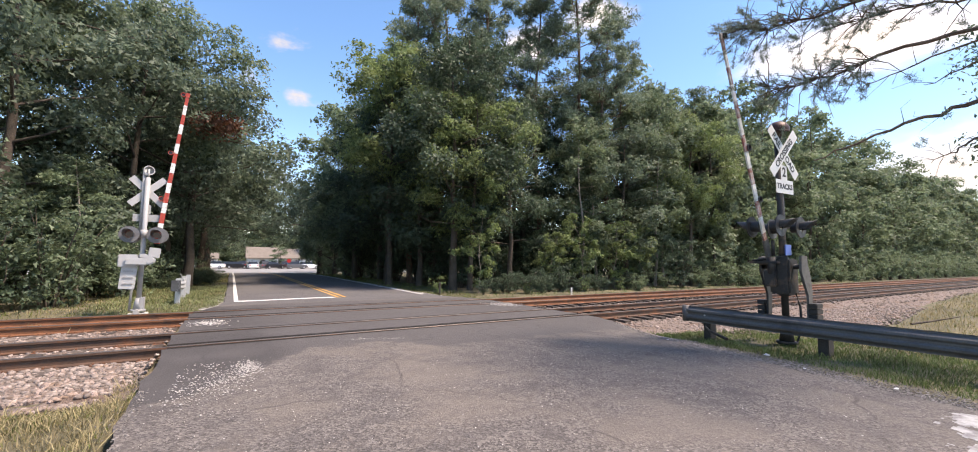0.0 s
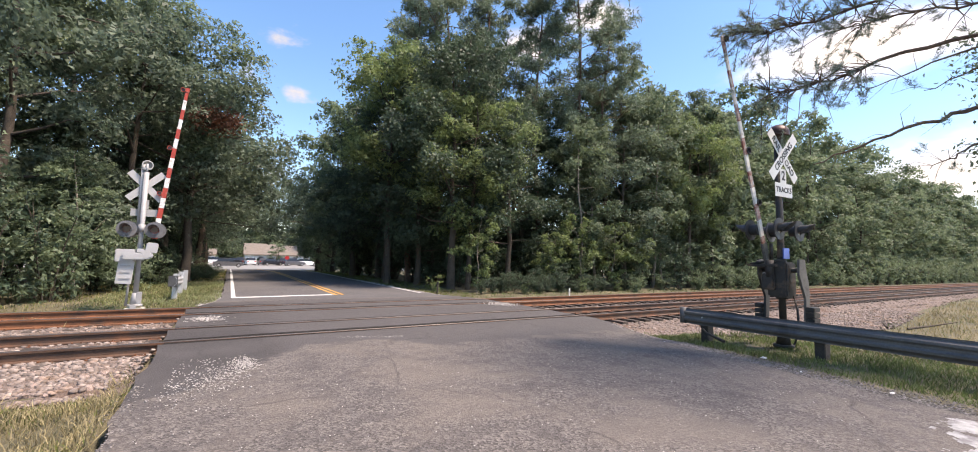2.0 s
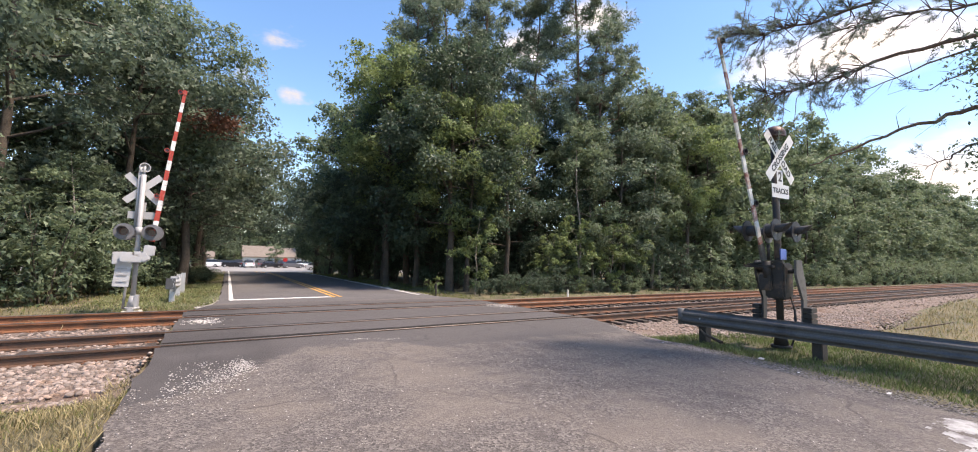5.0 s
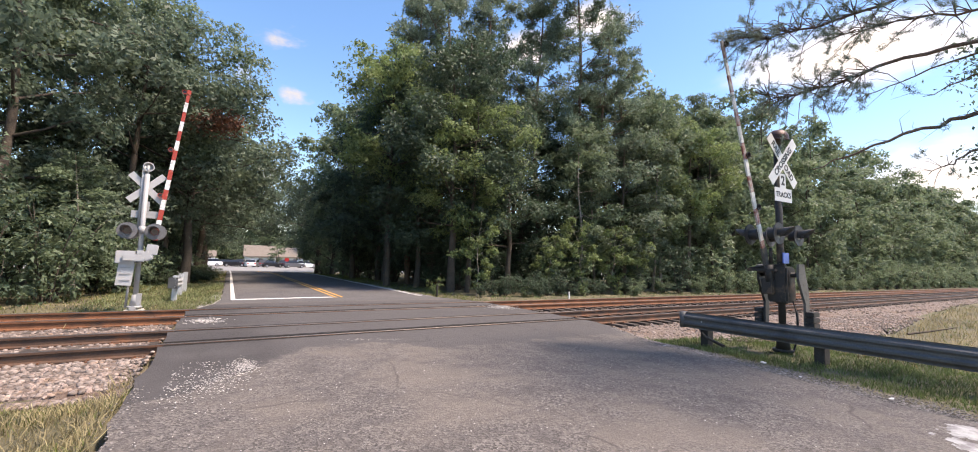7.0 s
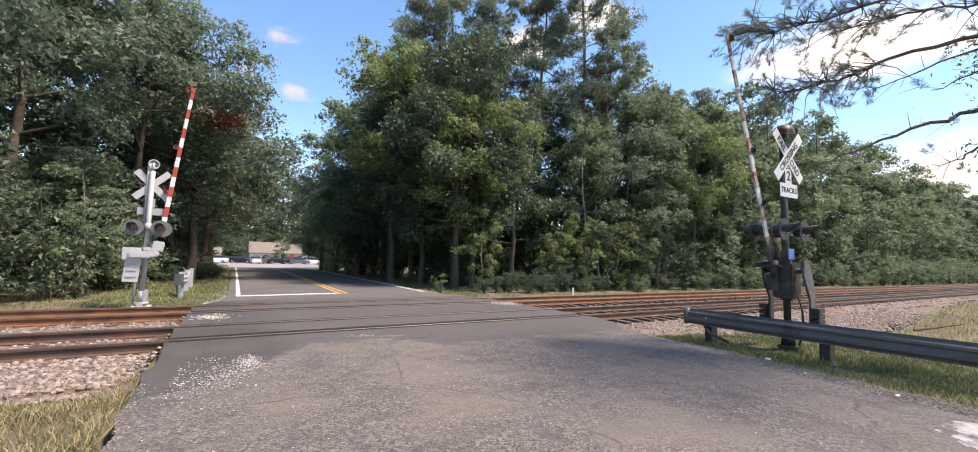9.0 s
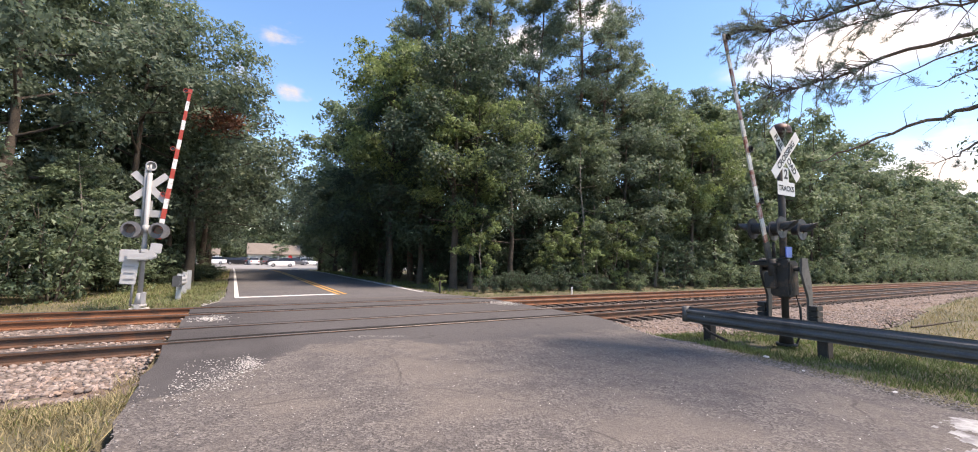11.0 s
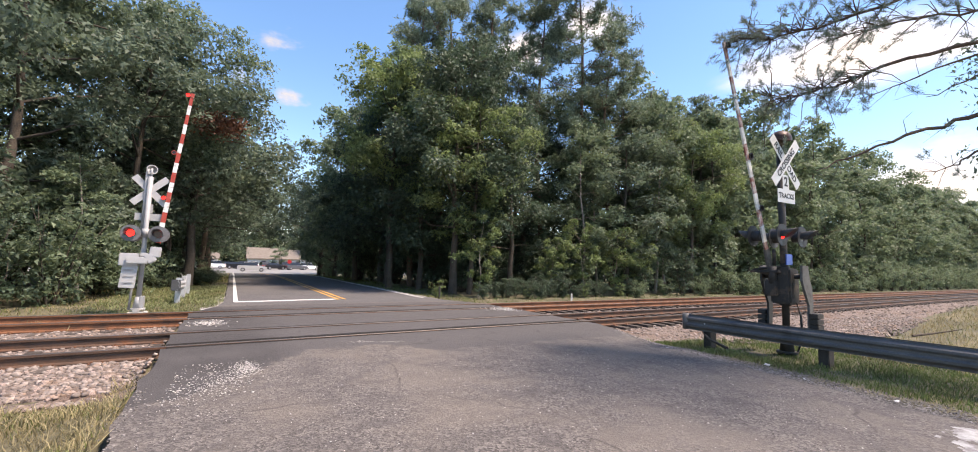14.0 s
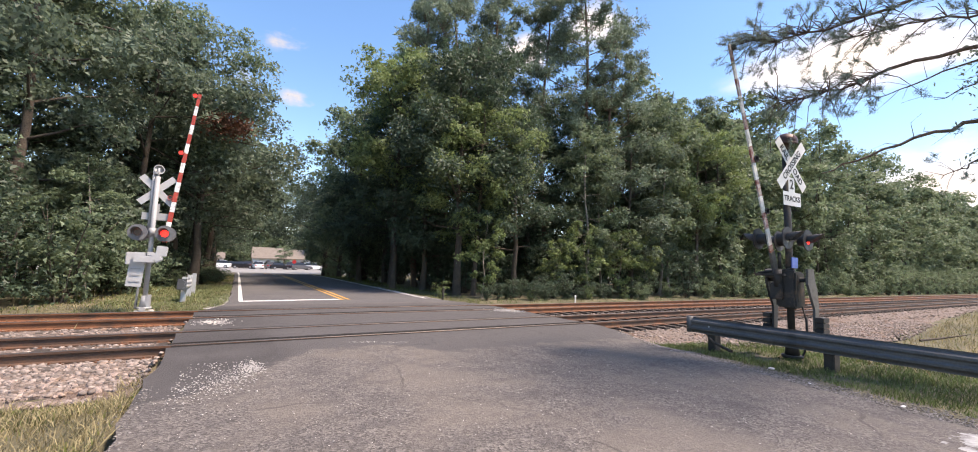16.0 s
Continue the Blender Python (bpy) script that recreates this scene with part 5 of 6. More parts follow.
    weed = shrub_form("weed", 3.0, 1.1, 47, 900, 0.16, M_leaf_bright, "small pale green roadside weed")
    plant(weed, [(8.15, 18.0, 0, 0.3, 1.0), (16.6, 17.3, 90, 0.28, 1.0), (19.4, 17.4, 200, 0.32, 0.9), (12.6, 17.2, 50, 0.2, 0.9)])
    plant(bush, sp[0])
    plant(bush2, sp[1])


make_woods()


# ---- the cross street, houses and cars ----
def make_street():
    bm = bmesh.new()
    box(bm, (5, 92.9, -0.705), (300, 42.0, 0.1))
    s = part("cross_street", bm, mat("pale_concrete_street", (0.2, 0.195, 0.188), 0.9, var=0.1, scale=0.4, fine=8, bump=0.2, dirt=(0.2, 0.19, 0.185), dirt_amt=0.3, dirt_scale=0.2))
    tagged(s, "pale cross street and car park seen at the road's end", "street", kind="structure")


def make_house(x, y, w, d, wall_h, ridge, label):
    h = empty("house", pose(x, y, -0.85), label, "house", "houses")
    bm = bmesh.new()
    box(bm, (0, 0, wall_h / 2), (w, d, wall_h))
    wall = part("wall", bm, M_wall_white, h)
    bm = bmesh.new()
    e, o = 0.4, 0.12
    sec = [(-d / 2 - e, wall_h - 0.1), (0, ridge), (d / 2 + e, wall_h - 0.1), (d / 2 + e, wall_h + o), (0, ridge + o * 1.6), (-d / 2 - e, wall_h + o)]
    rr = [[bm.verts.new((xx, a, z)) for a, z in sec] for xx in (-w / 2 - e, w / 2 + e)]
    for i in range(6):
        bm.faces.new((rr[0][i], rr[0][(i + 1) % 6], rr[1][(i + 1) % 6], rr[1][i]))
    bm.faces.new(rr[0])
    bm.faces.new(rr[1][::-1])
    bmesh.ops.recalc_face_normals(bm, faces=bm.faces)
    part("roof", bm, M_roof, h, "brown shingle roof")
    n = max(2, int(w / 2.2))
    for i in range(n):
        xx = -w / 2 + (i + 0.5) * w / n
        bm = bmesh.new()
        if i == n // 2:
            box(bm, (xx, -d / 2 - 0.03, 1.0), (0.95, 0.06, 2.0))
            part("door", bm, M_bell, h, "dark red door")
        else:
            box(bm, (xx, -d / 2 - 0.02, 1.35), (1.0, 0.06, 1.1))
            win = part("window", bm, M_white, h)
            bm = bmesh.new()
            box(bm, (xx, -d / 2 - 0.05, 1.35), (0.86, 0.03, 0.96))
            part("pane", bm, M_window, win)


def car_form(name, material, label, tall=0.0):
    """A car along +x, its wheels on z = 0."""
    c = empty(name, pose(0, 0, 0), label, "car", "cars")

    def side(outline, w, inset, m, nm, top_from):
        bm = bmesh.new()
        rings = []
        for s in (-1, 1):
            rings.append([bm.verts.new((x, s * (w - (inset if z > top_from else 0)), z)) for x, z in outline])
        bm.faces.new(rings[0][::-1])
        bm.faces.new(rings[1])
        k = len(outline)
        for i in range(k):
            bm.faces.new((rings[0][i], rings[0][(i + 1) % k], rings[1][(i + 1) % k], rings[1][i]))
        bmesh.ops.recalc_face_normals(bm, faces=bm.faces)
        bmesh.ops.bevel(bm, geom=list(bm.edges), offset=0.035, segments=2, affect='EDGES')
        return part(nm, bm, m, c)
    t = tall
    side([(-2.2, 0.32), (-2.25, 0.6), (-2.2, 0.92 + t * 0.5), (-1.5, 0.98 + t * 0.5), (0.75, 0.95 + t * 0.4), (1.9, 0.82 + t * 0.4), (2.22, 0.65), (2.22, 0.32), (1.7, 0.24), (-1.7, 0.24)], 0.88, 0.03, material, "body", 0.7)
    side([(-1.85 - t * 0.5, 0.97 + t * 0.5), (-1.35 - t * 1.2, 1.42 + t), (-0.9, 1.47 + t), (0.15, 1.45 + t), (0.95, 0.97 + t * 0.4)], 0.8, 0.14, M_window, "glazing", 1.2)
    bm = bmesh.new()
    box(bm, (-0.45 - t * 0.6, 0, 1.465 + t), (1.5 + t, 1.3, 0.05), bevel=0.015)
    part("roof", bm, material, c)
    for x in (-1.4, 1.4):
        for y in (-0.8, 0.8):
            bm = bmesh.new()
            disc(bm, 0.32, -0.1, 0.1, seg=18)
            wh = part("wheel", bm, M_tyre, c)
            wh.matrix_basis = pose(x, y, 0.32)
            bm = bmesh.new()
            disc(bm, 0.2, -0.108, 0.108, seg=12)
            part("rim", bm, M_rim, wh)
    for y in (-0.65, 0.65):
        bm = bmesh.new()
        box(bm, (2.2, y, 0.68), (0.08, 0.35, 0.14), bevel=0.01)
        part("headlight", bm, M_head, c)
        bm = bmesh.new()
        box(bm, (-2.23, y, 0.8), (0.06, 0.3, 0.2), bevel=0.01)
        part("tail_light", bm, M_tail, c)
    return c


def paint(name, col, metal=0.2):
    return mat(name, col, 0.28, metal=metal, var=0.03, scale=2, fine=30, bump=0)


make_street()
make_house(6.8, 126, 7.0, 8, 2.45, 5.2, "white house with a long brown shingle roof beyond the car park")
make_house(14.7, 125.5, 7.0, 8, 2.5, 4.9, "white house with a reddish brown roof beside the car park")
def make_sign():
    """A red eight-sided sign on a post beyond the cross street."""
    g = empty("road_sign", pose(10.7, 102, -0.66), "red eight-sided road sign on a steel post", "road sign")
    bm = bmesh.new()
    tube(bm, (0, 0.05, 0), (0, 0.05, 1.9), 0.04, seg=8)
    part("post", bm, M_galv_light, g)
    bm = bmesh.new()
    disc(bm, 0.46, -0.01, 0.01, seg=8)
    bmesh.ops.recalc_face_normals(bm, faces=bm.faces)
    p = part("plate", bm, M_tail, g, "red plate")
    p.matrix_basis = pose(0, 0, 1.75, 0, 22.5, 0)


make_sign()
make_house(-5.5, 131, 4.5, 7, 2.2, 3.6, "low pale house behind parked cars")
P_white, P_black, P_grey, P_silver = paint("white_car_paint", (0.75, 0.75, 0.75), 0), paint("black_car_paint", (0.015, 0.015, 0.018)), paint("grey_car_paint", (0.12, 0.12, 0.13), 0.4), paint("silver_car_paint", (0.5, 0.5, 0.52), 0.5)
CAR_W = car_form("car", P_white, "white parked car in the car park", 0.12)
CAR_K = car_form("car", P_black, "black parked car in the car park")
CAR_G = car_form("car", P_grey, "dark grey parked car in the car park", 0.15)
for form, spots in ((CAR_W, [(-3.3, 104, 170), (3.8, 103.2, 95), (15.0, 104, 10), (-8.5, 104, 5)]), (CAR_K, [(0.9, 105, 5), (8.0, 103.5, 20), (-6.0, 106, 0), (-0.8, 107, 10)]), (CAR_G, [(5.9, 104.4, 100), (12.3, 103, 12), (2.2, 106.6, 80), (10.2, 106, 90)])):
    for i, (x, y, a) in enumerate(spots):
        if i == 0:
            form.matrix_basis = pose(x, y, -0.655, 0, 0, a)
        else:
            copy_thing(form, pose(x, y, -0.655, 0, 0, a))
PASS_A = car_form("car", P_grey, "dark grey car driving along the cross street")
PASS_B = car_form("car", P_silver, "silver car driving along the cross street")
PASS_C = car_form("car", paint("bright_white_car_paint", (0.78, 0.78, 0.78), 0), "white sport utility car driving along the cross street", 0.2)
PASS_D = car_form("car", P_silver, "pale silver car driving along the cross street", 0.1)


# ---- drifting clouds, far behind everything ----
def cloud_material(name, seed, cover, strength):
    m = bpy.data.materials.new(name)
    m.use_nodes = True
    n, l = m.node_tree.nodes, m.node_tree.links
    n.remove(n["Principled BSDF"])
    tc = n.new("ShaderNodeTexCoord")
    mp = n.new("ShaderNodeMapping")
    mp.inputs["Location"].default_value = (seed * 3.1, seed * 1.7, seed)
    l.new(tc.outputs["Object"], mp.inputs["Vector"])
    nz = n.new("ShaderNodeTexNoise")
    nz.inputs["Scale"].default_value, nz.inputs["Detail"].default_value, nz.inputs["Roughness"].default_value = 1.5, 8, 0.58
    l.new(mp.outputs["Vector"], nz.inputs["Vector"])
    ln = n.new("ShaderNodeVectorMath")
    ln.operation = 'LENGTH'
    l.new(tc.outputs["Object"], ln.inputs[0])
    fall = n.new("ShaderNodeMapRange")
    fall.inputs["From Min"].default_value, fall.inputs["From Max"].default_value = 0.1, 1.0
    fall.inputs["To Min"].default_value, fall.inputs["To Max"].default_value = cover, -0.42
    l.new(ln.outputs["Value"], fall.inputs["Value"])
    ad = n.new("ShaderNodeMath")
    ad.operation = 'ADD'
    l.new(nz.outputs["Fac"], ad.inputs[0])
    l.new(fall.outputs["Result"], ad.inputs[1])
    al = n.new("ShaderNodeMapRange")
    al.interpolation_type = 'SMOOTHSTEP'
    al.inputs["From Min"].default_value, al.inputs["From Max"].default_value = 0.40, 0.86
    l.new(ad.outputs[0], al.inputs["Value"])
    em = n.new("ShaderNodeEmission")
    em.inputs["Color"].default_value = (0.96, 0.97, 1.0, 1)
    em.inputs["Strength"].default_value = strength
    tr = n.new("ShaderNodeBsdfTransparent")
    mx = n.new("ShaderNodeMixShader")
    l.new(al.outputs["Result"], mx.inputs["Fac"])
    l.new(tr.outputs[0], mx.inputs[1])
    l.new(em.outputs[0], mx.inputs[2])
    l.new(mx.outputs[0], n["Material Output"].inputs["Surface"])
    return m


CLOUDS = []


def cloud(az, el, half_w, half_h, seed, cover, strength=0.5, dist=2000.0):
    """A cloud sheet at a bearing (clockwise from +y) and height in degrees; its half sizes in degrees."""
    a, e = radians(az), radians(el)
    c = Vector((math.sin(a) * math.cos(e), math.cos(a) * math.cos(e), math.sin(e))) * dist
    bm = bmesh.new()
    bmesh.ops.create_grid(bm, x_segments=2, y_segments=2, size=1.0)
    ob = part("cloud", bm, cloud_material("cloud_vapour", seed, cover, strength))
    tagged(ob, "white fair-weather cloud in the blue sky", "cloud", "clouds", "structure")
    ob.scale = (dist * math.tan(radians(half_w)), dist * math.tan(radians(half_h)), dist * 0.1)
    CLOUDS.append((ob, c))


def bearing(v):
    return math.degrees(math.atan2(v[0], v[1])), math.degrees(math.atan2(v[2], math.hypot(v[0], v[1])))


for az, el, hw, hh, seed, cover, st in ((3.7, 25.3, 5, 2.6, 1, 0.13, 0.5),
        (5.9, 19.7, 4.2, 2.6, 2, 0.17, 0.5),
        (0.4, 20.9, 3.5, 2.4, 3, 0.12, 0.5),
        (36.0, 27.5, 6.5, 5.0, 4, 0.32, 0.62),
        (74.3, 22.3, 20, 7.5, 5, 0.27, 0.75),
        (64.2, 23.2, 5, 3, 6, 0.12, 0.5),
        (78.9, 8.8, 13, 8, 7, 0.3, 0.75),
        (-8.8, 25.6, 4, 2.5, 8, 0.1, 0.5),
        (45.0, 31.0, 8, 5, 9, 0.28, 0.6),
        (4.0, 9.6, 6, 3, 10, 0.1, 0.5)):
    cloud(az, el, hw, hh, seed, cover, st)


# ---- grass and weeds ----
def blades(name, pts, height, width, material, seed, label, lean=0.5, category="grass"):
    """Grass: tapered bent blades rooted at the points."""
    g = np.random.default_rng(seed)
    p = np.asarray(pts)
    n = len(p)
    h = height * g.uniform(0.4, 1.3, (n, 1)) * (p[:, 3:4] if p.shape[1] > 3 else 1)
    p = p[:, :3]
    d = g.normal(size=(n, 3)) * lean
    d[:, 2] = 1
    d = unit(d)
    s = g.normal(size=(n, 3))
    s[:, 2] = 0
    s = unit(s)
    w = width * g.uniform(0.6, 1.3, (n, 1))
    bend = g.normal(size=(n, 3)) * 0.3
    bend[:, 2] = -0.25
    a, b = p - s * w / 2, p + s * w / 2
    m1, m2 = p + d * h * 0.6 + s * w * 0.38, p + d * h * 0.6 - s * w * 0.38
    tip = p + d * h + bend * h * 0.55
    v = np.stack([a, b, m1, m2, tip], 1).reshape(-1, 3)
    k = np.arange(n)[:, None] * 5
    f = np.concatenate([k + np.array([[0, 1, 2]]), k + np.array([[0, 2, 3]]), k + np.array([[3, 2, 4]])], 0)
    me = fast_mesh(name, v, f, material)
    return tagged(new(name, me), label, category, kind="stuff")


def strew(n, x0, x1, y0, y1, seed, keep=None, clump=0.0):
    g = np.random.default_rng(seed)
    out = []
    for x, y in zip(g.uniform(x0, x1, n), g.uniform(y0, y1, n)):
        if edge_left(y) - 0.02 < x < edge_right(y) + 0.12:
            continue
        c = noise.noise((x * 1.1, y * 1.1, seed))
        if c < -0.35 + clump:
            continue
        if keep and not keep(x, y):
            continue
        out.append((x, y, ground_z(x, y) - 0.01, 0.75 + 0.6 * c))
    return out


def make_grass():
    near = lambda x, y: y < 6.45 + 0.35 * noise.noise((x * 2, 0, 4)) + (0.8 if x > -1.15 else 0)
    blades("grass", strew(30000, -5.5, -0.75, 1.5, 7.0, 1, near, -0.4), 0.24, 0.008, M_grass_dry, 1, "dry straw-coloured grass on the near verge")
    blades("grass", strew(10000, -5.5, -0.75, 1.5, 7.2, 2, near), 0.14, 0.008, M_grass, 2, "green verge grass beside the asphalt's edge")
    blades("grass", strew(42000, 6.4, 10.2, -3.0, 6.6, 3, lambda x, y: x > edge_right(y) + 0.48 + 0.2 * noise.noise((y * 2, 1, 1)) and y - SKEW * x < near_edge(x) + 0.3, -0.3), 0.17, 0.008, M_grass_shade_tone, 3, "short green grass under the guard rail")
    blades("grass", strew(900, 6.4, 10.2, -3.0, 6.6, 4, lambda x, y: x > edge_right(y) + 0.35), 0.12, 0.008, M_grass_dry, 4, "dry grass stalks under the guard rail")
    blades("grass", strew(22000, 9.6, 34, -4, 8, 5, lambda x, y: y - SKEW * x < near_edge(x) - 0.2, 0.3), 0.34, 0.014, M_grass_dry, 5, "tall yellow grass on the bank")
    blades("grass", strew(7000, 9.6, 40, -4, 8, 6, lambda x, y: y - SKEW * x < near_edge(x) + 0.1, 0.15), 0.26, 0.014, M_grass, 6, "green weeds on the bank")
    blades("grass", strew(24000, -8.0, 0.0, 15.3, 44, 7, lambda x, y: x > -4.8 or y < 17), 0.16, 0.016, M_grass, 7, "green grass on the far verge")
    blades("grass", strew(15000, -8.0, 0.0, 15.2, 40, 8, lambda x, y: x > -4.8 or y < 17), 0.16, 0.016, M_grass_dry, 8, "dry grass on the far verge")
    blades("grass", strew(16000, -3.6, 0.0, 15.4, 27, 14, None, -0.6), 0.2, 0.014, M_grass_tall, 14, "tall pale green grass on the far verge")
    blades("grass", strew(9000, 7.2, 10, 15.6, 50, 9), 0.18, 0.018, M_grass, 9, "grass strip along the far road's edge")
    blades("grass", strew(5000, 8.2, 60, 15.8, 17.6, 10), 0.24, 0.016, M_grass_shade_tone, 10, "low green grass along the far track")
    blades("grass", strew(9000, -7, -0.8, -9, 1.6, 12), 0.16, 0.012, M_grass_dry, 12, "dry verge grass along the near road")
    blades("grass", strew(7000, 5.9, 11, -12, -2.8, 13), 0.15, 0.012, M_grass_shade_tone, 13, "green verge grass along the near road")
    blades("weed", strew(1500, -7, -0.9, 12.2, 14.2, 11, lambda x, y: noise.noise((x * 2, y * 2, 9)) > 0.1), 0.2, 0.014, M_grass_dry, 11, "dry weeds between the rails", category="weeds")


def make_chips():
    """Loose pale stone chips on the asphalt and a gritty shoulder: eight-sided bits."""
    g = np.random.default_rng(8)
    iv = np.array([(1, 0, 0), (-1, 0, 0), (0, 1, 0), (0, -1, 0), (0, 0, 1), (0, 0, -1)], float)
    iff = np.array([(0, 2, 4), (2, 1, 4), (1, 3, 4), (3, 0, 4), (2, 0, 5), (1, 2, 5), (3, 1, 5), (0, 3, 5)])

    def scatter(name, p, material, label):
        p = np.array(p)
        n = len(p)
        vv = iv[None] * g.uniform(0.6, 1.25, (n, len(iv), 1)) * np.array([1.2, 1, 0.6]) * p[:, None, 3:4] + p[:, None, :3]
        ff = iff[None] + (np.arange(n) * len(iv))[:, None, None]
        tagged(new(name, fast_mesh(name, vv.reshape(-1, 3), ff.reshape(-1, 3), material)), label, "gravel", kind="stuff")
    pale = mat("pale_chip_stone", (0.42, 0.39, 0.365), 0.9, var=0.1, scale=9, fine=60, bump=0.2, island=0.35)
    p = []
    for _ in range(520):
        t = g.uniform(0, 1)
        p.append((-0.4 + 0.7 * t + g.normal(0, 0.16), 5.25 + 1.35 * t + g.normal(0, 0.22), 0.001, g.uniform(0.003, 0.011)))
    for _ in range(320):
        p.append((g.normal(0.28, 0.07), g.normal(6.5, 0.2), 0.001, g.uniform(0.004, 0.012)))
    for _ in range(260):
        p.append((g.uniform(-0.5, 0.3), g.uniform(5.3, 7.0), 0.002, g.uniform(0.004, 0.013)))
    for _ in range(260):
        x = g.normal(2.3, 0.25)
        p.append((x, 7.75 - 0.35 * (x - 2.3) + g.normal(0, 0.06), 0.0, g.uniform(0.003, 0.008)))
    for _ in range(900):
        p.append((g.uniform(-0.6, 6), g.uniform(1.5, 5.8), 0.001, g.uniform(0.003, 0.009)))
    for _ in range(250):
        p.append((g.normal(-0.35, 0.18), g.normal(11.3, 0.25), 0.002, g.uniform(0.008, 0.02)))
    for _ in range(350):
        p.append((g.normal(7.9, 0.25), g.normal(12.0, 0.3), 0.002, g.uniform(0.008, 0.02)))
    for _ in range(1500):
        y = 15.3 + 14 * g.uniform(0, 1) ** 1.6
        x = edge_right(y) + g.uniform(-0.05, 0.42)
        p.append((x, y, max(ground_z(x, y), -0.08) + 0.01, g.uniform(0.01, 0.03)))
    for _ in range(900):
        y = g.uniform(14.9, 19.5)
        x = edge_left(y) - abs(g.normal(0, 0.16))
        p.append((x, y, max(ground_z(x, y), -0.08) + 0.01, g.uniform(0.008, 0.025)))
    scatter("stone_chips", p, pale, "loose pale stone chips on the asphalt")
    grit = mat("dark_grit", (0.17, 0.155, 0.145), 0.95, var=0.2, scale=9, fine=60, bump=0.2, island=0.5)
    p = []
    for _ in range(8000):
        y = g.uniform(-0.5, 7.2)
        x = edge_right(y) + abs(g.normal(0, 0.32)) - 0.15
        p.append((x, y, max(-0.012, ground_z(x, y)) + 0.002 if x < edge_right(y) else ground_z(x, y) + 0.006, g.uniform(0.006, 0.018)))
    for _ in range(350):
        y = g.uniform(1.5, 6)
        x = edge_left(y) - abs(g.normal(0, 0.12)) + 0.1
        p.append((x, y, ground_z(x, y) + 0.004 if x < edge_left(y) else -0.01, g.uniform(0.005, 0.016)))
    for _ in range(1200):
        y = g.uniform(15, 30)
        x = edge_left(y) - abs(g.normal(0, 0.2))
        p.append((x, y, ground_z(x, y) + 0.006, g.uniform(0.01, 0.03)))
    scatter("shoulder_grit", p, grit, "gritty gravel along the asphalt's edge")


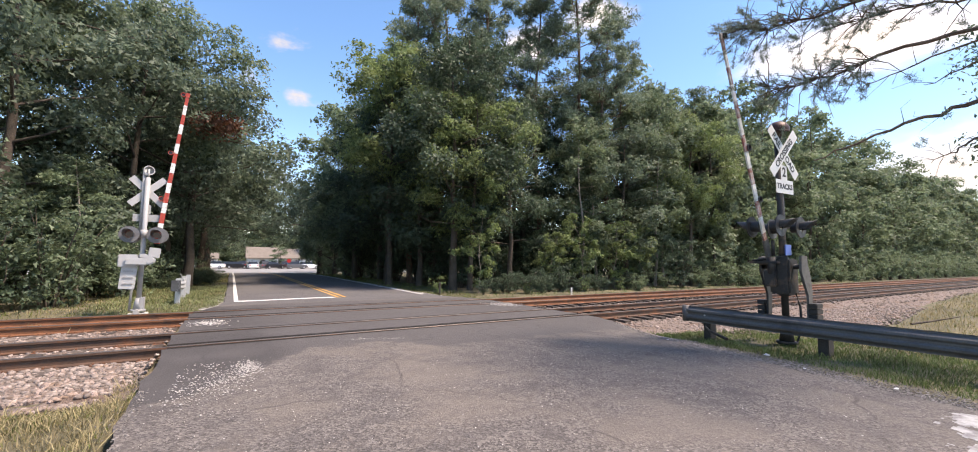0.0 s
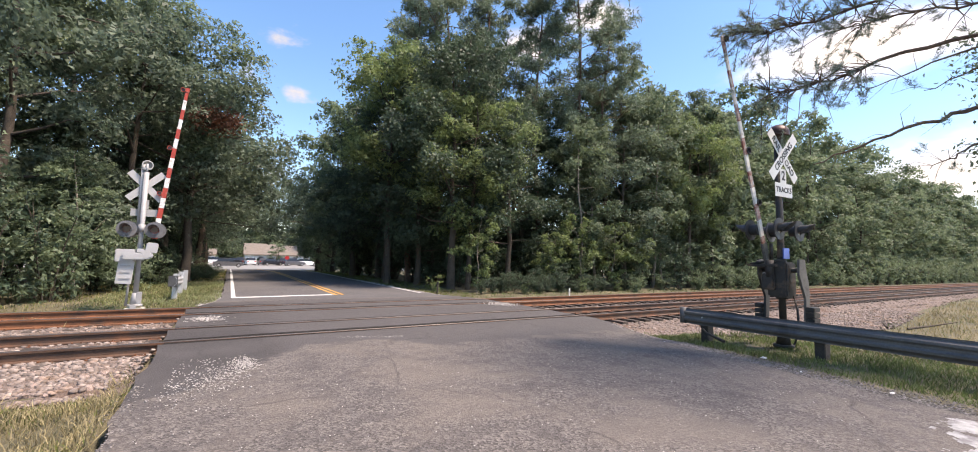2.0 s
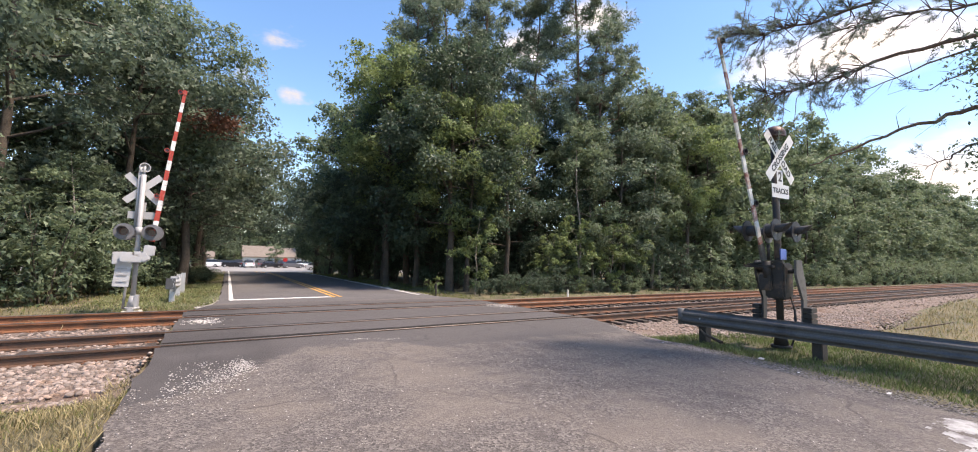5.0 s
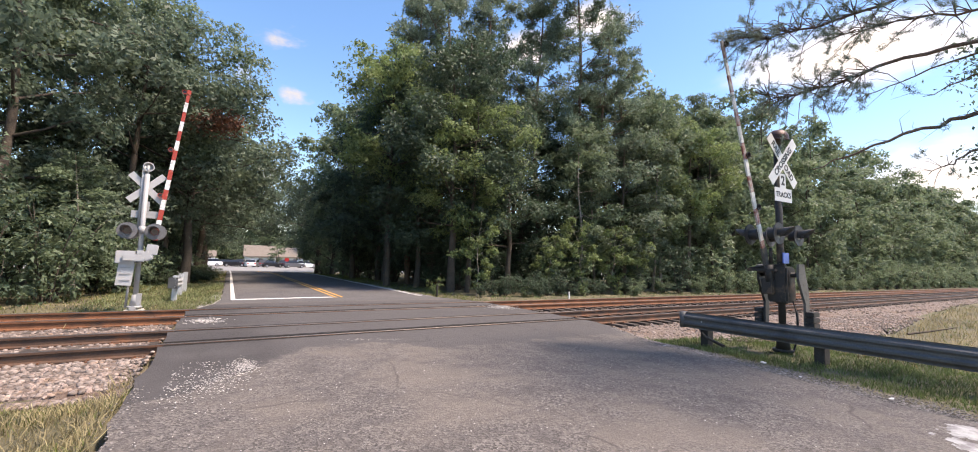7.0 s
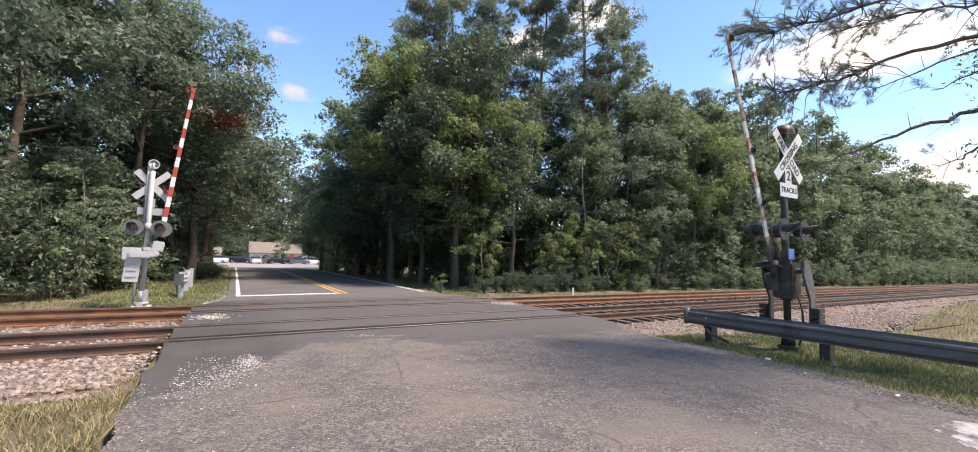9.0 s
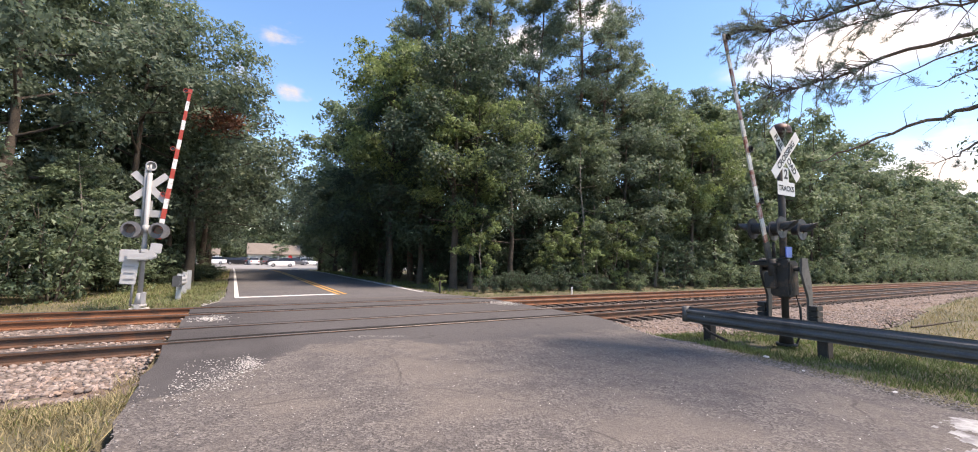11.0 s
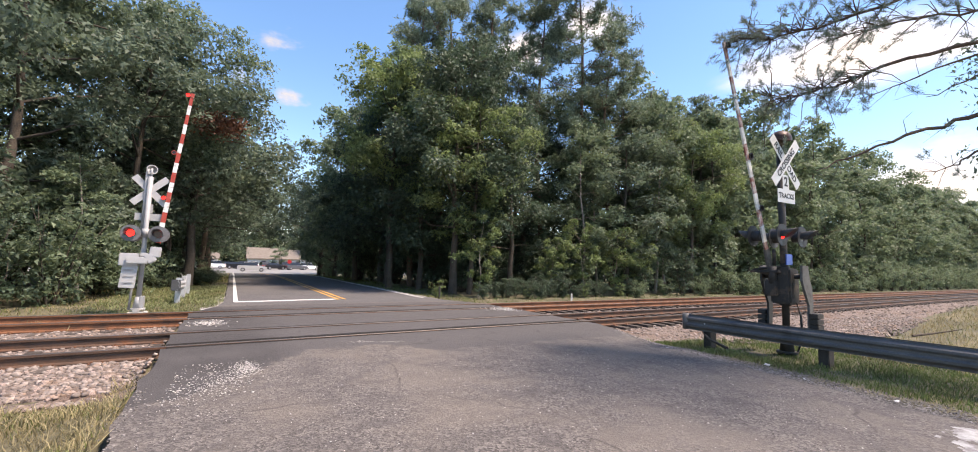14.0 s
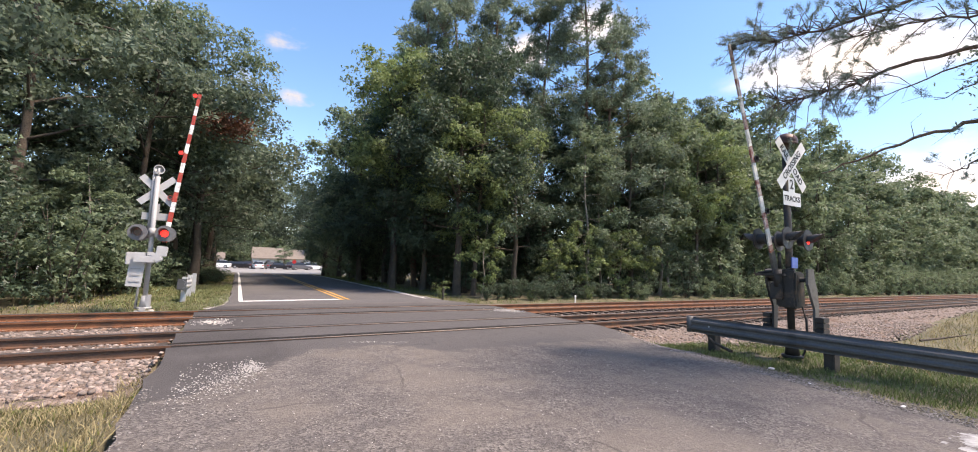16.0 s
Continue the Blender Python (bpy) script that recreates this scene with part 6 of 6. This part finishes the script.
# ---- the pine whose boughs hang over the guard rail ----
def make_near_pine():
    g = np.random.default_rng(77)
    r = random.Random(77)
    t = empty("pine_tree", pose(0, 0, 0), "pine beside the guard rail with long drooping boughs", "tree")
    bm = bmesh.new()
    sweep(bm, [(11.3, -0.9, -0.4), (11.25, -0.85, 3), (11.3, -0.8, 7), (11.2, -0.8, 12), (11.2, -0.8, 16)], [0.3, 0.25, 0.21, 0.15, 0.04], seg=14)
    part("trunk", bm, M_pinebark, t)
    tufts = []

    def bough(pts, r0, needles, twigs, from_u=0.0, droop=0.0):
        bm = bmesh.new()
        pts = [Vector(p) for p in pts]
        n = len(pts)
        fine = []
        for i in range(n - 1):
            for k in range(4):
                u = k / 4
                q = pts[i].lerp(pts[i + 1], u) + Vector((r.gauss(0, 1), r.gauss(0, 1), r.gauss(0, 1))) * 0.022
                fine.append(q)
        fine.append(pts[-1])
        m = len(fine)
        sweep(bm, fine, [r0 * (1 - 0.86 * (i / (m - 1)) ** 0.8) for i in range(m)], seg=7)
        for _ in range(twigs):
            u = from_u + (1 - from_u) * r.random()
            i = min(m - 2, int(u * (m - 1)))
            b = fine[i]
            along = (fine[min(i + 2, m - 1)] - fine[max(i - 1, 0)]).normalized()
            d = (along * 0.55 + Vector((r.gauss(0, 0.6), r.gauss(0, 0.6), r.gauss(0.12, 0.5) - droop))).normalized()
            ln = r.uniform(0.2, 0.75) if needles > 0.3 else r.uniform(0.2, 0.55)
            e = b + d * ln - Vector((0, 0, 0.35 * ln * ln))
            c = b + d * ln * 0.5 + Vector((r.gauss(0, 0.03), r.gauss(0, 0.03), r.gauss(0.02, 0.03)))
            thin = 1.0 if needles > 0.3 else 0.55
            sweep(bm, [b, c, e], [(r0 * 0.14 + 0.003) * thin, 0.006 * thin, 0.003 * thin], seg=4)
            if r.random() < needles:
                for q in range(4):
                    tufts.append((c.lerp(e, 0.75 + 0.12 * q) + Vector((r.gauss(0, 0.035), r.gauss(0, 0.035), r.gauss(0, 0.035))), d))
        if needles > 0.4:
            for q in range(5):
                tufts.append((fine[-1 - q // 2], (fine[-1] - fine[-3]).normalized()))
        part("bough", bm, M_pinebark, t)
    bough([(11.25, -0.8, 6.5), (10.4, 0.3, 6.2), (9.6, 1.2, 6.05), (8.95, 2.1, 5.88), (8.14, 3.08, 5.56), (7.75, 3.55, 5.5), (7.42, 3.94, 5.58)], 0.05, 0.85, 130, 0.45)
    bough([(11.25, -0.8, 6.1), (10.4, 0.3, 5.75), (9.49, 1.43, 5.5), (8.9, 2.2, 5.5), (8.3, 2.9, 5.32)], 0.04, 0.55, 55, 0.4)
    bough([(11.25, -0.8, 5.6), (10.4, 0.4, 5.3), (9.49, 1.45, 5.02), (8.87, 2.43, 4.84), (8.55, 2.82, 4.64), (8.1, 3.3, 4.5), (7.76, 3.71, 4.42)], 0.052, 0.8, 95, 0.55)
    bough([(10.4, 0.4, 5.3), (9.58, 1.54, 4.85), (9.02, 2.25, 4.55), (8.59, 2.68, 4.24)], 0.026, 0.05, 14, 0.3)
    bough([(11.25, -0.8, 4.9), (10.4, 0.5, 4.75), (9.58, 1.54, 4.52), (8.99, 1.97, 4.2)], 0.035, 0.05, 5, 0.6)
    bough([(11.25, -0.8, 4.6), (10.5, 0.4, 4.3), (9.68, 1.53, 3.98), (9.28, 2.05, 3.77), (8.77, 2.77, 3.44), (8.45, 3.25, 3.2)], 0.062, 0.12, 14, 0.4)
    bough([(11.25, -0.8, 4.0), (10.4, 0.4, 3.75), (9.57, 1.59, 3.37), (9.2, 1.75, 3.15), (8.99, 1.96, 2.97)], 0.034, 0.05, 16, 0.4)
    # the full crown above, out of view, added to shade verge and road
    high = len(tufts)
    for i in range(19):
        a, z = i * 2.4, 9.0 + 6.6 * i / 18
        ln = 3.4 * (1 - 0.72 * (i / 18) ** 1.4) * r.uniform(0.75, 1.1)
        d = Vector((math.cos(a), math.sin(a), 0.2))
        b = Vector((11.25, -0.8, z))
        bough([b, b + d * ln * 0.5 + Vector((0, 0, -0.1)), b + d * ln], 0.05, 0.95, 16, 0.3)
    # needles: slim blades fanned round each tuft
    k = 40
    c = np.repeat(np.array([tuple(a) for a, _ in tufts]), k, 0)
    ax = np.repeat(np.array([tuple(b) for _, b in tufts]), k, 0)
    n = len(c)
    d = unit(g.normal(size=(n, 3)) + ax * 0.5 + np.array([0, 0, 0.25]))
    c = c + ax * g.uniform(-0.05, 0.05, (n, 1))
    s = unit(np.cross(d, g.normal(size=(n, 3))))
    # the unseen crown's needles are enlarged so that it shades more densely
    up = np.repeat(np.arange(len(tufts)) >= high, k)[:, None]
    ln = g.uniform(0.05, 0.105, (n, 1)) * np.where(up, 2.6, 1.0)
    w = np.where(up, 0.007, 0.0024)
    v = np.stack([c - s * w, c + s * w, c + d * ln], 1).reshape(-1, 3)
    add("needle_tuft", fast_mesh("needles", v, np.arange(3 * n).reshape(-1, 3), M_needle), t)
    tagged(bpy.data.objects["needle_tuft"], kind="stuff")
    # leafy spray of a broadleaf twig at the bough's root
    cen = []
    for (x, y, z), sg, m in (((9.72, 1.3, 4.72), 0.24, 700), ((9.75, 1.32, 4.0), 0.14, 220), ((9.8, 1.4, 3.3), 0.17, 380), ((9.85, 1.35, 2.75), 0.12, 160)):
        cen.append(np.array([x, y, z]) + g.normal(size=(m, 3)) * sg)
    tagged(add("leaf_spray", leaves("leaf_spray", np.concatenate(cen), 0.075, 0.036, M_leaf_dark, 4), t, "small green leaf spray"), kind="stuff")


def make_oddments():
    # planks lying by the far signal
    for x, y, a, ln in ((-2.5, 14.75, 4, 1.0), (-1.5, 15.3, 14, 1.7), (-1.2, 15.75, 12, 1.2)):
        bm = bmesh.new()
        box(bm, (0, 0, 0.03), (ln, 0.14, 0.05), bevel=0.008)
        ob = part("plank", bm, mat("bleached_timber", (0.45, 0.4, 0.33), 0.9, var=0.15, scale=4, fine=40, bump=0.4))
        ob.matrix_basis = pose(x, y, ground_z(x, y), 0, 0, a)
        tagged(ob, "bleached timber plank lying in the grass", "plank", "planks")
    # sticks by the guard rail
    for x, y, z, a, b in ((15.2, 4.3, -0.1, 20, 1.5), (15.6, 4.0, -0.12, -35, 1.2), (8.0, 4.6, 0.02, 65, 0.9)):
        bm = bmesh.new()
        sweep(bm, [(0, 0, 0), (b * 0.5, 0.05, 0.08), (b, -0.05, 0.22)], [0.03, 0.024, 0.01], seg=6)
        ob = part("stick", bm, M_bark)
        ob.matrix_basis = pose(x, y, max(z, ground_z(x, y)), 0, 0, a)
        tagged(ob, "broken dead stick lying on the ground", "stick", "sticks")
    # crumpled litter on the shoulder
    for x, y, s in ((7.35, 3.6, 0.05), (7.1, 5.2, 0.03), (6.75, 1.9, 0.03), (6.9, 2.9, 0.022)):
        bm = bmesh.new()
        bmesh.ops.create_icosphere(bm, subdivisions=2, radius=s)
        for v in bm.verts:
            v.co = v.co * (0.7 + 0.5 * noise.noise(v.co * 30))
            v.co.z *= 0.4
            v.co.x *= 1.5
        ob = part("paper_scrap", bm, M_white)
        ob.matrix_basis = pose(x, y, max(ground_z(x, y), -0.02) + s * 0.2, 0, 0, x * 400 % 360)
        tagged(ob, "crumpled white paper scrap on the shoulder", "litter", "litter")
    # marker posts by the far track
    for x, y, h in ((14.1, 15.6, 0.5), (7.75, 16.9, 0.6)):
        bm = bmesh.new()
        box(bm, (0, 0, h / 2), (0.06, 0.06, h), bevel=0.006)
        ob = part("marker_post", bm, M_armwhite if x > 10 else M_post)
        ob.matrix_basis = pose(x, y, ground_z(x, y) - 0.02)
        tagged(ob, "small pale marker post beside the track" if x > 10 else "short dark timber marker post", "post", "marker posts")
    # a bough of dead brown leaves on the left wood's edge
    bm = bmesh.new()
    sweep(bm, [(-4.6, 24.3, 7.6), (-2.6, 23.8, 7.9), (-0.4, 23.6, 7.8)], [0.05, 0.03, 0.01], seg=6)
    d = empty("dead_bough", pose(0, 0, 0), "dead bough with withered red-brown leaves", "branch")
    part("branch", bm, M_bark, d)
    g = np.random.default_rng(3)
    p = np.array([-0.9, 23.7, 7.75]) + g.normal(size=(900, 3)) * np.array([0.5, 0.4, 0.28])
    add("foliage", leaves("foliage", p, 0.2, 0.1, M_leaf_brown, 6), d)


make_grass()
make_chips()
make_near_pine()
make_oddments()


# ---- what moves ----
SWITCH = [("L", 11.4), ("R", 11.8), ("L", 12.25), ("R", 12.8), ("L", 13.6), ("R", 14.3), ("L", 15.08), ("R", 15.72), ("", 16.5)]


def motions():
    for lens, phase in FLASHERS:
        # the lens turns its lit face forward while its lamp burns
        turns = []
        if phase == "ON":
            turns.append((11.4, 17.0))
        else:
            for (p, a), (_, b) in zip(SWITCH, SWITCH[1:]):
                if p == phase:
                    turns.append((a, b))
        rows = [(0.0, pose(0, 0, 0))]
        for a, b in turns:
            rows += [(a, pose(0, 0, 0)), (a + 0.034, pose(0, 0, 0, 0, 0, 60)), (a + 0.067, pose(0, 0, 0, 0, 0, 120)), (a + 0.1, pose(0, 0, 0, 0, 0, 180))]
            if b < 16:
                rows += [(b, pose(0, 0, 0, 0, 0, 180)), (b + 0.034, pose(0, 0, 0, 0, 0, 120)), (b + 0.067, pose(0, 0, 0, 0, 0, 60)), (b + 0.1, pose(0, 0, 0))]
        if rows[-1][0] < 16.0:
            rows.append((16.0, rows[-1][1]))
        walk(lens, rows)
    # cars along the cross street: seconds and x, or off beyond the woods
    street = -0.655
    for car, y, a, keys in ((PASS_A, 84.0, 0, ((0.0, -30.0), (1.8, -2.9), (2.4, 5.7), (4.0, 30), (16.0, 200.0))),
                            (PASS_B, 84.0, 0, ((0.0, -56.0), (4.0, 0.2), (4.1, 1.6), (6.0, 29.0), (16.0, 175.0))),
                            (PASS_C, 88.0, 180, ((0.0, 190.0), (11.3, 2.0), (11.5, -1.9), (13.0, -29.0), (16.0, -80.0))),
                            (PASS_D, 84.0, 0, ((0.0, -200.0), (14.0, 3.0), (14.4, 9.0), (16.0, 33.0)))):
        walk(car, [(t, pose(x, y, street, 0, 0, a)) for t, x in keys])
    # the clouds drift slowly to the left
    for ob, c in CLOUDS:
        eye = Vector((0, 0, 1.4))
        rows = []
        for t, turn in ((0.0, -0.4), (16.0, 1.3)):
            p = Matrix.Rotation(radians(turn), 3, 'Z') @ c
            m = look(p, eye)
            rows.append((t, m @ pose(0, 0, 0, 0, 0, 0)))
        walk(ob, rows)


motions()
